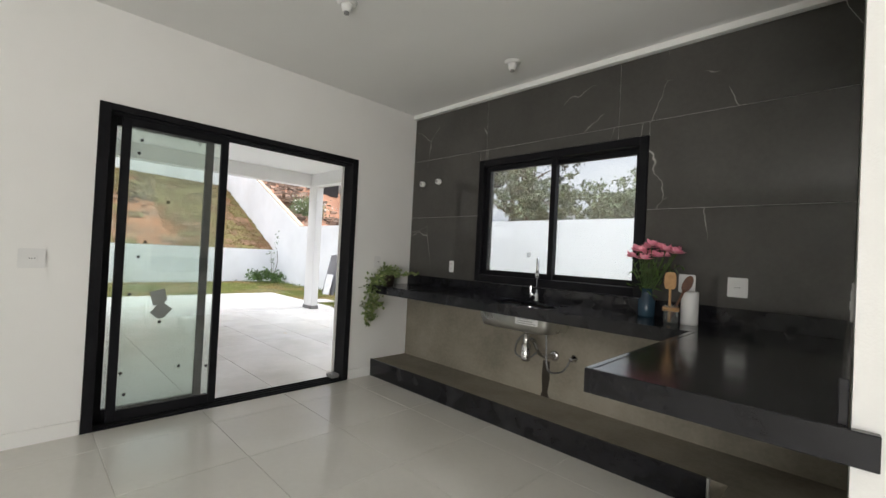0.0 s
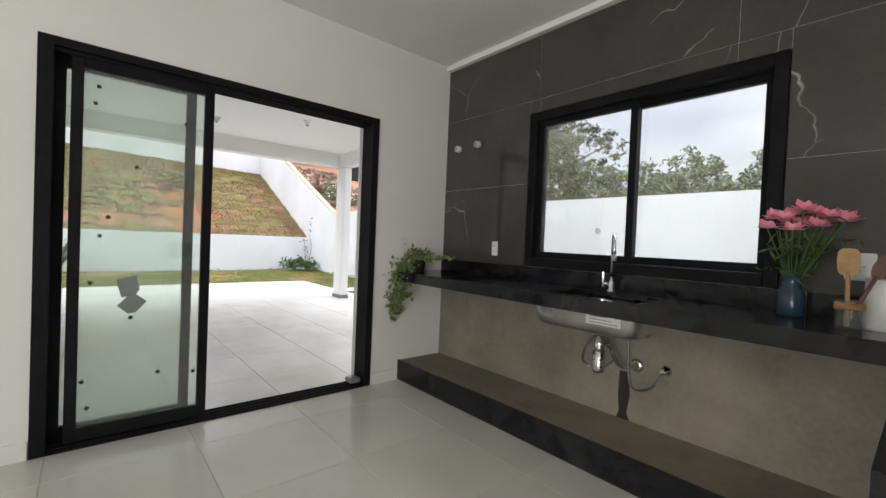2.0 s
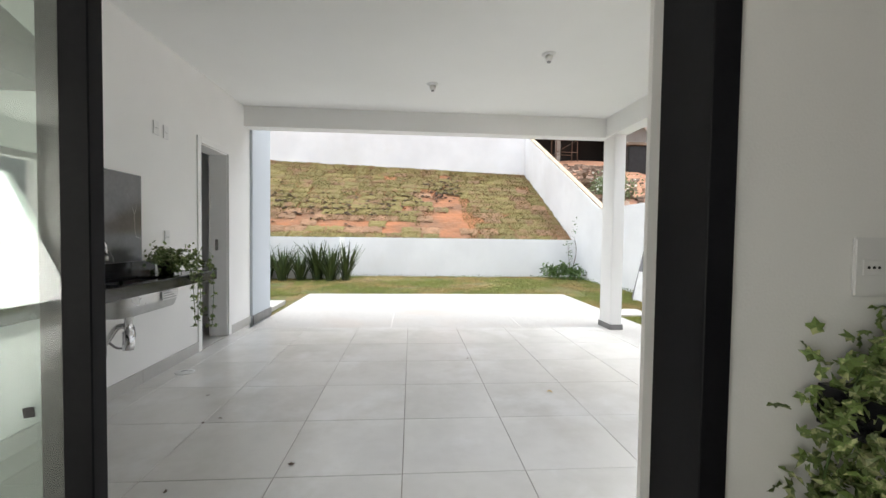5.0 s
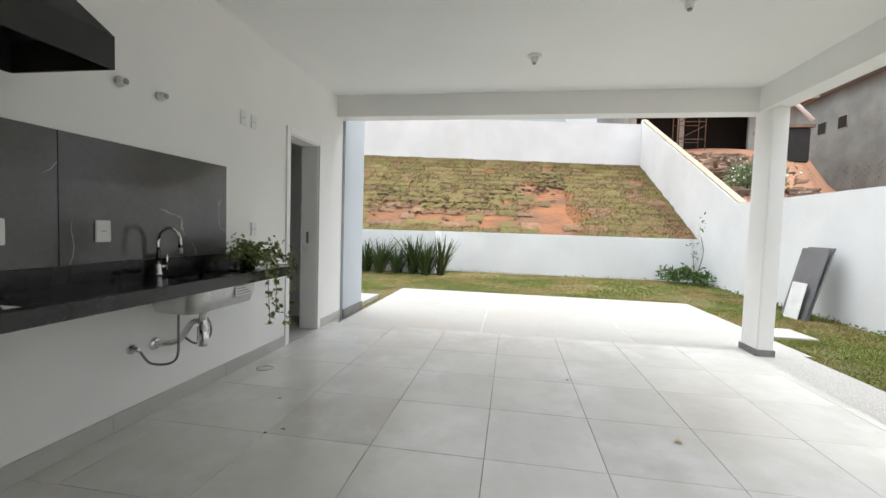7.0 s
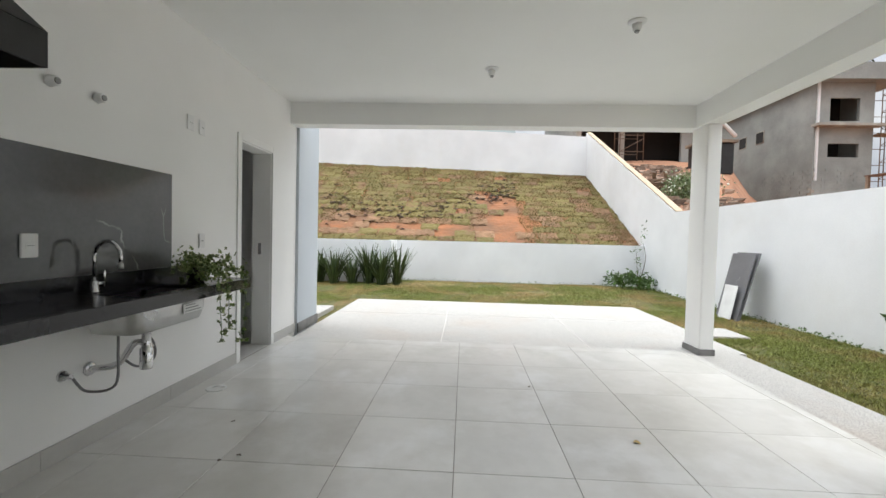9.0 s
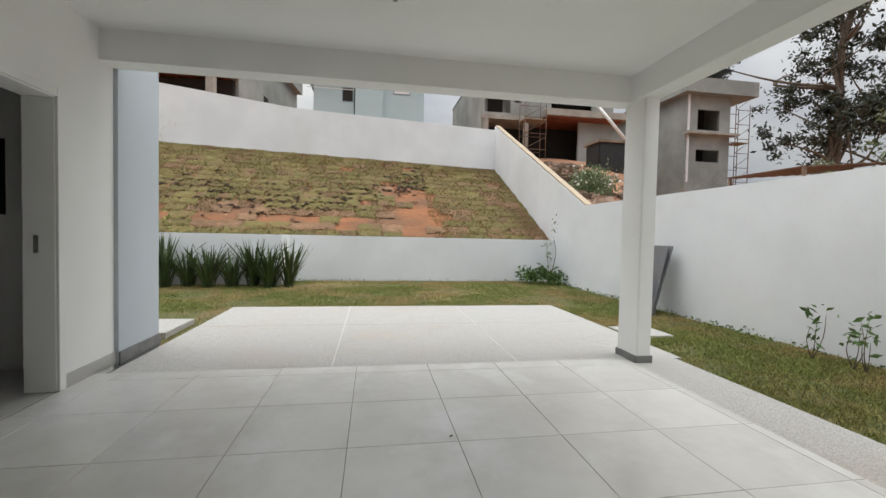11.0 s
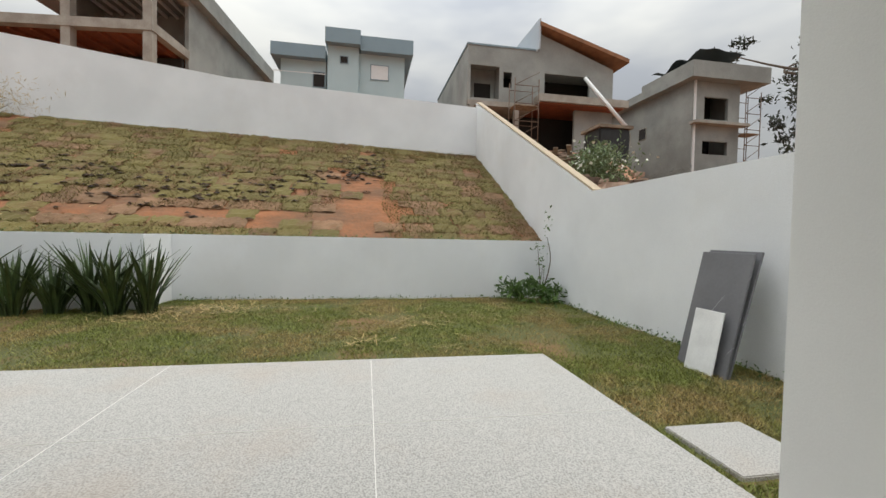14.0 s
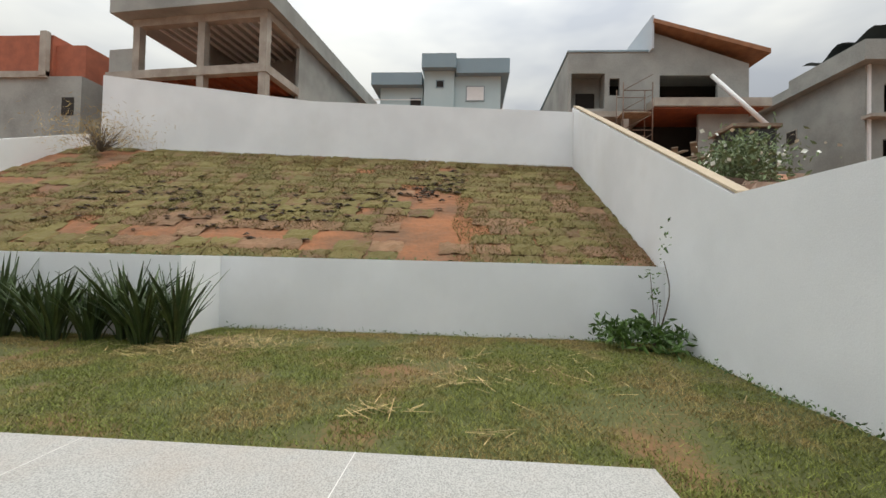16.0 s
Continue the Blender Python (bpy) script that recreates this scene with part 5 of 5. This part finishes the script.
for y0, y1, z0, z1, m in ((0.92, 1.5, 12.88, 13.41, DARK), (-0.9, -0.05, 11.2, 12.29, DARK), (3.0, 4.3, 12.05, 13.12, PLASTIC)):
    w = wpart("window", boxes((-37.02 if y0 < 0 or y0 > 2 else -36.72, -36.95 if y0 < 0 or y0 > 2 else -36.66, y0, y1, z0, z1)), BLUEGREY, hb)
    wpart("pane", boxes((-36.96 if y0 < 0 or y0 > 2 else -36.67, -36.94 if y0 < 0 or y0 > 2 else -36.645, y0 + 0.06, y1 - 0.06, z0 + 0.06, z1 - 0.06)), m, w)
wpart("balcony_rail", boxes((-36.5, -36.46, -3.4, 0.0, 11.95, 12.0)), PLASTIC, hb)

hc = thing("house", (-33, 13.8, 6.5), "unfinished grey rendered house with a sloping timber roof", "house", "neighbouring houses")
bm = wall_with_holes(bmesh.new(), -32.2, -32.0, 8.85, 18.65, 9.6, 12.1, [(9.05, 10.9, 9.75, 11.75), (11.16, 11.72, 10.5, 11.46), (13.89, 17.0, 10.05, 11.62)])
box(bm, -32.2, -32.0, 8.85, 13.35, 12.1, 12.95)
prism(bm, [(13.35, 12.1), (18.65, 12.1), (18.65, 12.25), (13.35, 14.1)], "x", -32.2, -32.0)
wpart("front_wall", bm, RAWWALL, hc)
wpart("side_wall", boxes((-43, -32.2, 8.85, 9.05, 5.5, 12.9)), RAWWALL, hc)
wpart("side_wall", boxes((-43, -32.2, 18.45, 18.65, 5.5, 12.2)), RAWWALL, hc)
# inner wall coloured near black for the shade of the rooms
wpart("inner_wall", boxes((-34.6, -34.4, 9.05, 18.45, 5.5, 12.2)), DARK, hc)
wpart("balcony_back", boxes((-33.4, -33.3, 9.05, 11.0, 9.7, 12.0)), RAWWALL, hc)
wpart("balcony_window", boxes((-33.3, -33.28, 9.6, 10.7, 9.7, 11.1)), DARK, hc)
wpart("balcony_side", boxes((-33.3, -32.2, 11.0, 11.1, 9.6, 12.0)), RAWWALL, hc)
wpart("balcony_top", boxes((-34.4, -32.2, 8.9, 18.6, 12.0, 12.09)), RAWWALL, hc)
wpart("flat_roof", boxes((-43, -31.95, 8.8, 13.3, 12.95, 13.05)), BLUEGREY, hc)
bm = bmesh.new()
prism(bm, [(13.3, 14.3), (13.3, 14.52), (19.4, 12.8), (19.4, 12.55)], "x", -43, -31.4)
wpart("tile_roof", bm, WOOD, hc)
bm = bmesh.new()
prism(bm, [(13.25, 12.9), (13.35, 12.9), (13.35, 14.75), (13.25, 14.75)], "x", -40, -31.5)
wpart("gable_wall", bm, GREYPAINT, hc)
wpart("floor_slab", boxes((-34.4, -31.0, 13.2, 19.2, 9.55, 10.0)), RAWCOL, hc)
wpart("floor_slab", boxes((-34.4, -32.0, 8.9, 13.2, 9.3, 9.6)), RAWCOL, hc)
wpart("formwork", boxes((-34.3, -31.2, 13.3, 18.9, 9.45, 9.548)), REDWOOD, hc, "red boards under the slab")
wpart("lower_wall", boxes((-32.2, -32.0, 16.0, 18.65, 5.5, 9.45)), RAWWALL, hc)
wpart("pillar", boxes((-32.2, -31.9, 9.0, 9.3, 5.5, 9.3)), RAWCOL, hc)
wpart("pillar", boxes((-32.2, -31.9, 11.9, 12.2, 5.5, 9.3)), RAWCOL, hc)
bm = bmesh.new()
tube(bm, [(-30.4, 15.8, 10.9), (-28.5, 17.4, 7.6)], 0.11, 8)
wpart("chute_pole", bm, PLASTIC, hc, "pale leaning pole")


def scaffold(at, w, h, levels, label):
    s = thing("scaffold", at, label, "scaffold", "scaffolds")
    for x in (0, 1.0):
        for y in (0, w):
            bm = bmesh.new()
            tube(bm, [(x, y, 0), (x, y, h)], 0.03, 6)
            part("upright", bm, SCAFF, s)
    for k in range(levels):
        z = h * (k + 0.6) / levels
        for x in (0, 1.0):
            bm = bmesh.new()
            tube(bm, [(x, 0, z), (x, w, z)], 0.025, 6)
            part("rung", bm, SCAFF, s)
        bm = bmesh.new()
        tube(bm, [(1.0, 0, z), (1.0, w, z + h / levels * 0.8)], 0.02, 6)
        part("brace", bm, SCAFF, s)
    part("board", boxes((0, 1.0, 0, w, h * 0.62, h * 0.62 + 0.05)), PLANK, s)
    return s


scaffold((-31.5, 11.4, 6.4), 1.5, 4.2, 4, "rusty steel scaffold in front of an unfinished house")
scaffold((-32.2, 28.1, 3.9), 1.2, 7.5, 7, "steel scaffold beside the grey house")

hd = thing("house", (-34, 26, 3.6), "unfinished grey rendered house with parapet roof", "house", "neighbouring houses")
bm2 = bmesh.new()
wall_with_holes(bm2, -31.7, -31.5, 24.2, 27.9, 9.05, 11.9, [(25.15, 27.0, 9.4, 10.9)])
wall_with_holes(bm2, -31.7, -31.5, 24.2, 27.9, 5.0, 9.05, [(25.1, 27.05, 7.05, 7.95)])
wpart("front_wall", bm2, RAWWALL, hd)
bm = boxes((-44, -31.7, 24.2, 24.4, 5.0, 11.9))
wpart("side_wall", bm, RAWWALL, hd)
wpart("far_wall", boxes((-44, -31.7, 27.7, 27.9, 5.0, 11.9)), RAWWALL, hd)
# near-black wall stands in for the shade behind the front openings
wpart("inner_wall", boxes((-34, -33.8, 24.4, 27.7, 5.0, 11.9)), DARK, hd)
wpart("roof_parapet", boxes((-36.0, -30.8, 23.6, 29.6, 11.9, 12.95)), RAWWALL, hd)
wpart("roof_parapet", boxes((-44, -36.0, 23.6, 28.4, 11.9, 12.5)), RAWWALL, hd)
wpart("balcony_slab", boxes((-31.5, -30.9, 24.0, 28.2, 8.98, 9.15)), RAWCOL, hd)
wpart("rain_pipe", boxes((-31.5, -31.38, 24.3, 24.42, 5.5, 11.9)), PLASTIC, hd)
for x in (-37.0, -39.0, -41.2):
    w = wpart("window", boxes((x, x + 0.9, 24.17, 24.2, 9.0, 9.95)), RAWCOL, hd)
    wpart("pane", boxes((x + 0.07, x + 0.83, 24.15, 24.17, 9.07, 9.88)), DARK, w)
bm = grid_sheet(bmesh.new(), np.linspace(-36, -31.2, 14), np.linspace(24.4, 28.0, 12), lambda x, y: 13.35 + 0.6 * abs(math.sin(x * 1.3 + y * 0.3)) + 0.2 * noise.noise((x, y, 1)))
wpart("plinth", boxes((-44, -31.5, 24.2, 27.9, 3.2, 4.998)), RAWCOL, hd)
rows = [(3.3 + 0.2 * k, 0.2 * (k % 2)) for k in range(15)]
blocks = [(-31.497, -31.46 + 0.012 * math.sin(y * 9 + z * 17), y, y + 0.385, z, z + 0.186) for z, o in rows for y in np.arange(24.2 + o, 27.5, 0.4)]
blocks += [(x, x + 0.385, 24.16 + 0.012 * math.sin(x * 9 + z * 17), 24.197, z, z + 0.186) for z, o in rows for x in np.arange(-43.8 + o, -31.9, 0.4)]
wpart("blockwork", boxes(*blocks), RAWWALL, hd, "bare grey concrete block courses")["kind"] = "stuff"
wpart("roof_tarp", bm, TARP, hd, "dark tarpaulin on the roof")

hr = thing("house", (-32, -23, 5), "unfinished red clay block house", "house", "neighbouring houses")
wpart("upper_wall", boxes((-40, -30, -32, -20.2, 10.8, 13.2)), BRICKRED, hr)
wpart("lower_wall", boxes((-40, -29.9, -32, -18.3, 4, 10.8)), RAWWALL, hr)
wpart("pillar", boxes((-29.95, -29.7, -20.7, -20.3, 10.8, 13.3)), RAWCOL, hr)
wpart("ring_beam", boxes((-29.95, -29.75, -32, -20.3, 10.7, 11.05)), RAWCOL, hr)
wpart("side_block", boxes((-40, -30.2, -20.2, -18.4, 10.8, 12.7)), BRICKRED, hr)
wpart("window", boxes((-29.9, -29.86, -19.4, -18.7, 8.6, 9.6)), DARK, hr)

tank = thing("water_tank", (-24.6, 13.8, 4.6), "black plastic site container behind the wall", "container")
part("body", bevelled(boxes((-0.7, 0.7, -0.75, 0.75, 0, 1.55)), 0.06, 2), BLACK, tank)
part("lid", boxes((-0.8, 0.8, -0.85, 0.85, 1.55, 1.68)), PLANK, tank, "board lid")
rng = random.Random(17)
for k in range(26):
    ob = thing("plank", (-17.6 + rng.uniform(-0.9, 0.9), 8.3 + rng.uniform(-0.4, 0.6), 0), "weathered plank on a heap of site timber", "plank", "site timber")
    ob.matrix_basis = pose(ob.matrix_basis.translation.x, ob.matrix_basis.translation.y, lot_height(ob.matrix_basis.translation.x, 8.3) + 0.04 + 0.02 * k, 0, rng.uniform(-6, 6), rng.uniform(-35, 35))
    part("board", boxes((-0.9, 0.9, -0.06, 0.06, 0, 0.03)), PLANK, ob)

verts, faces = [], []
for k in range(420):
    cx, cy = rng.uniform(-27.0, -13.6), max(7.1, rng.gauss(8.4, 0.8))
    cy += 0.5 * (-15 - cx) * 0.6 if cx < -15 else 0
    r, b = rng.uniform(0.03, 0.13), len(verts)
    z = lot_height(cx, cy)
    for dx, dy, dz in ((-1, -1, -1), (1, -1, -1), (1, 1, -1), (-1, 1, -1), (-1, -1, 1), (1, -1, 1), (1, 1, 1), (-1, 1, 1)):
        verts.append((cx + dx * r * rng.uniform(0.5, 1.1), cy + dy * r * rng.uniform(0.6, 1.6), z + 0.4 * r + dz * r * rng.uniform(0.3, 0.7)))
    faces += [tuple(b + q for q in f) for f in ((3, 2, 1, 0), (4, 5, 6, 7), (0, 1, 5, 4), (1, 2, 6, 5), (2, 3, 7, 6), (3, 0, 4, 7))]
RUBBLE = island(mat("broken_block", (0.34, 0.27, 0.21), (0.22, 0.15, 0.11), 0.9, 4, 20, 0.4), 0.4, 1.5)
tagged(new("rubble", from_arrays("rubble", verts, faces, RUBBLE)), "broken blocks and clods on the building plot", "rubble", kind="stuff")

shed = thing("shed_roof", (-21, 22, 2.5), "low timber shelter roof beyond the wall", "shelter")
for k in range(6):
    part("slat", boxes((-2.0, 2.0, -2.2 + 0.75 * k, -1.6 + 0.75 * k, 1.95 + 0.07 * k, 2.0 + 0.07 * k)), SCAFF, shed)
for x, y in ((-1.9, -2.1), (1.9, -2.1), (-1.9, 2.0), (1.9, 2.0)):
    part("post", boxes((x - 0.06, x + 0.06, y - 0.06, y + 0.06, -1.0, 1.95)), PLANK, shed)

# ---- turf, grass, straw ----
nr = np.random.default_rng(77)


def bare(x, y):
    """How likely a place on the bank is to show red soil."""
    b = 0.01 + 0.3 * max(noise.noise((x * 0.5, y * 0.35, 9)) - 0.35, 0)
    if 1.75 < y + 0.25 * noise.noise((x, y, 2)) < 3.3 and x > -18.7:
        b += 0.62 * (1 - max(-17.0 - x, 0) / 2.2)
    if -4.6 < y < 1.6 and -15.95 < x + 0.15 * noise.noise((x, y * 1.5, 6)) < -15.25:
        b += 0.55
    if y < -6.5:
        b += 0.3
    return b


def withered(x, y):
    """Places where the laid turf has died back to brown."""
    return (5.2 < y < 6.0 and -19.2 < x < -16.6) or (1.0 < y < 4.2 and -16.6 < x < -15.0) or (5.0 < y and x > -15.6) or (-3.5 < y < 1.2 and -16.5 < x < -15.0)


sods = []
x, row = LOWX - 0.16, 0
while x > BACK + 0.1:
    y = -9.1 + (row % 2) * 0.3
    while y < SIDE - 0.05:
        w, d = nr.uniform(0.5, 0.66), 0.372 + nr.uniform(-0.015, 0.012)
        if nr.random() > bare(x, y):
            dead = nr.random() < (0.6 if withered(x, y) else 0.03)
            lift = nr.uniform(0.0, 0.03) - (0.015 if dead else 0)
            verts, faces = [], []
            jx, jy = nr.normal(0, 0.01), nr.normal(0, 0.012)
            nx, ny = 6, 9
            for i in range(nx):
                for j in range(ny):
                    edge = i in (0, nx - 1) or j in (0, ny - 1)
                    px, py = x - d * i / (nx - 1) + jx, y + w * j / (ny - 1) + jy
                    if edge:
                        px, py = px + nr.normal(0, 0.012), py + nr.normal(0, 0.014)
                    py = min(py, SIDE - 0.005)
                    verts.append((px, py, sod_height(px, py) + (nr.uniform(-0.03, 0.012) if edge else lift + nr.normal(0, 0.008))))
            for i in range(nx - 1):
                for j in range(ny - 1):
                    a = i * ny + j
                    faces.append((a, a + 1, a + ny + 1, a + ny))
            sods.append((verts, faces, DEADTURF if dead else TURF))
        y += w * nr.uniform(0.99, 1.02)
    x -= 0.375
    row += 1
for verts, faces, m in sods[:300]:
    ob = new("sod", from_arrays("sod", verts, faces, m))
    ob.parent = slope
for m in (TURF, DEADTURF):
    verts, faces = [], []
    for v, f, k in sods[300:]:
        if k is m:
            faces += [tuple(q + len(verts) for q in p) for p in f]
            verts += v
    ob = new("far_sods", from_arrays("far_sods", verts, faces, m))
    ob.parent = slope
    ob["kind"] = "stuff"

# clods torn from the lower edges of sods, along a band across the bank; dark also for the holes' shade
verts, faces = [], []
band = [(-5.5, -17.2), (-3.6, -17.3), (-1.3, -16.8), (0.7, -17.0), (2.3, -18.3), (3.5, -19.2)]
for k in range(300):
    cy = nr.uniform(-5.5, 3.5)
    cx = np.interp(cy, [b[0] for b in band], [b[1] for b in band]) + nr.normal(0, 0.55)
    if nr.random() < 0.15:
        cy, cx = nr.normal(2.6, 0.5), nr.normal(-18.2, 0.55)
    cx = LOWX - 0.16 - 0.375 * round((LOWX - 0.16 - cx) / 0.375) + nr.normal(0, 0.09)
    if not BACK + 0.3 < cx < LOWX - 0.4:
        continue
    rx, ry, rz = nr.uniform(0.03, 0.06), nr.uniform(0.04, 0.1), nr.uniform(0.03, 0.06)
    b = len(verts)
    z = sod_height(cx, cy)
    verts.append((cx, cy, z + rz))
    for i in range(9):
        a = i * math.tau / 9
        verts.append((cx + rx * math.cos(a) * nr.uniform(0.7, 1.4), cy + ry * math.sin(a) * nr.uniform(0.7, 1.3), z + nr.uniform(0.0, 0.03)))
    faces += [(b, b + 1 + i, b + 1 + (i + 1) % 9) for i in range(9)]
tagged(new("torn_turf", from_arrays("torn_turf", verts, faces, CLOD)), "torn clods of turf along the bank, darkened for shade in the holes", "turf", kind="stuff")


def scatter(n, x0, x1, y0, y1, keep):
    xy = np.column_stack([nr.uniform(x0, x1, n), nr.uniform(y0, y1, n)])
    return xy[np.array([keep(a, b) for a, b in xy])]


def lawn_density(x, y):
    if SX - 0.01 < x and SY0 - 0.01 < y < SY1 + 0.01:
        return False
    if x > -7.5 and y < 4.6:
        return False
    if -9.03 < x < -8.4 and 4.76 < y < 5.36:
        return False
    n = noise.noise((x * 0.9, y * 0.9, 3)) + 0.5 * noise.noise((x * 3, y * 3, 4))
    return random.random() < (0.95 if n < 0.15 else 0.5 if n < 0.4 else 0.2)


spots = np.concatenate([scatter(290000, LOWX, -10.5, -5.5, SIDE, lawn_density), scatter(130000, -10.5, -5.0, 4.58, SIDE, lawn_density), scatter(9000, -10.5, -8.4, -4, -0.5, lawn_density)])
v, f = blades(nr, spots, np.array([lawn_height(a, b) - 0.004 for a, b in spots]), 0.034, 0.008, 0.8)
tagged(new("grass", from_arrays("grass", v, f, GRASS)), "short mown lawn grass", "grass", kind="stuff")
spots = scatter(80000, BACK, LOWX - 0.15, -9, SIDE - 0.03, lambda a, b: noise.noise((a * 1.2, b * 1.2, 8)) + 0.3 > bare(a, b) * 1.3)
v, f = blades(nr, spots, np.array([sod_height(a, b) + 0.0 for a, b in spots]), 0.05, 0.014, 0.9)
tagged(new("bank_grass", from_arrays("bank_grass", v, f, BANKGRASS)), "thin grass growing on the turf bank", "grass", kind="stuff")

pts = []
for cx, cy, rx, ry, n in ((-13.6, 0.7, 0.3, 0.5, 260), (-13.0, -0.1, 0.2, 0.35, 110), (-12.9, 3.6, 0.5, 0.9, 60), (-11.4, 2.9, 0.08, 0.12, 22), (-12.2, 3.6, 0.1, 0.15, 22), (-12.6, 4.4, 0.5, 0.9, 30), (-11.0, 3.8, 0.03, 0.08, 8)):
    pts.append(np.column_stack([nr.normal(cx, rx, n), nr.normal(cy, ry, n)]))
pts = np.concatenate(pts)
z = np.array([lawn_height(a, b) + 0.02 for a, b in pts]) + nr.uniform(0, 0.04, len(pts))
hill = np.concatenate([np.column_stack([nr.normal(cx, 0.25, n), nr.normal(cy, ry, n)]) for cx, cy, ry, n in ((-19.9, -0.6, 0.6, 200), (-20.0, 3.6, 0.8, 220), (-20.1, 5.0, 0.5, 120), (-15.6, -3.0, 0.7, 100))])
hill = hill[hill[:, 0] > BACK + 0.02]
pts2 = np.concatenate([pts, hill])
z2 = np.concatenate([z, np.array([sod_height(a, b) + 0.05 for a, b in hill])])
n = len(pts2)
a = nr.uniform(0, math.tau, n)
d = np.column_stack([np.cos(a), np.sin(a), nr.normal(0, 0.15, n)]) * nr.uniform(0.05, 0.16, n)[:, None]
s = np.column_stack([-np.sin(a), np.cos(a), np.zeros(n)]) * 0.004
c = np.column_stack([pts2, z2])
v = np.stack([c - d - s, c - d + s, c + d + s, c + d - s], 1).reshape(-1, 3)
tagged(new("straw", from_arrays("straw", v, np.arange(4 * n).reshape(-1, 4), STRAW)), "loose dry straw on the grass", "straw", kind="stuff")
v, f = leaf_cloud(nr, [((x, SIDE - 0.06, GZ + 0.03), (0.3, 0.08, 0.06), 26) for x in np.arange(-14.2, -5.5, 0.3)] + [((LOWX + 0.05, y, GZ + 0.03), (0.06, 0.3, 0.05), 14) for y in np.arange(-0.4, 6.4, 0.3)] + [((LOWX - 0.2, y, 1.08), (0.08, 0.3, 0.06), 30) for y in np.arange(-4, 6.4, 0.3)], 0.022, 0.5)
tagged(new("edge_weeds", from_arrays("edge_weeds", v, f, LEAF)), "small green weeds along the foot of the walls", "weeds", kind="stuff")

# ---- tiles ----
def tile_mesh(w, d, material):
    bm = boxes((-w / 2, w / 2, -d / 2, d / 2, -0.008, 0.0))
    return mesh_of("tile", bevelled(bm, 0.0015), material)


def tile_floor(parent, x_edges, y_edges, gap, material):
    made = {}
    for x0, x1 in zip(x_edges, x_edges[1:]):
        for y0, y1 in zip(y_edges, y_edges[1:]):
            key = (round(x1 - x0, 3), round(y1 - y0, 3))
            if key not in made:
                made[key] = tile_mesh(key[0] - gap, key[1] - gap, material)
            shared("tile", made[key], parent, ((x0 + x1) / 2, (y0 + y1) / 2, random.uniform(-0.0003, 0.0003)))


T = 0.62
tile_floor(bpy.data.objects["floor_patio_base"], [-7.47] + [-5.43 + T * k for k in range(-3, 4)] + [PXO], [-0.585] + [1.465 + T * k for k in range(-3, 5)] + [4.02], 0.0032, PTILE)
tile_floor(bpy.data.objects["floor_kitchen_base"], [KXO] + [-1.99 + T * k for k in range(0, 10)], [-4.0] + [0.845 + T * k for k in range(-7, 4)] + [2.82], 0.0025, KTILE)
wk = bpy.data.objects["wall_kitchen_window"]
for z0, z1 in ((0.985, 1.61), (1.61, 2.21), (2.21, 2.667)):
    for x0, x1 in ((-2.298, -1.307), (-1.307, -0.104), (-0.104, 1.123)):
        cuts = [(x0, x1, z0, z1)]
        if x1 > -1.375 and x0 < 0.105 and z1 > 1.01 and z0 < 2.115:
            cuts = [(x0, -1.377, z0, z1), (0.107, x1, z0, z1), (max(x0, -1.377), min(x1, 0.107), 2.117, z1), (max(x0, -1.377), min(x1, 0.107), z0, 1.008)]
        for a, b, c, d in cuts:
            if b - a > 0.01 and d - c > 0.01:
                part("tile", bevelled(boxes((a + 0.0012, b - 0.0012, 2.809, 2.831, c + 0.0012, d - 0.0012)), 0.001), WTILE, wk)
structure("trim_tile_grout", boxes((-2.297, -1.378, 2.8115, 2.8315, 0.99, 2.665), (0.108, 1.122, 2.8115, 2.8315, 0.99, 2.665), (-1.378, 0.108, 2.8115, 2.8315, 2.118, 2.665)), PALEGROUT, "thin pale joints between the dark wall tiles", "grout").location.x = KITCHEN_X
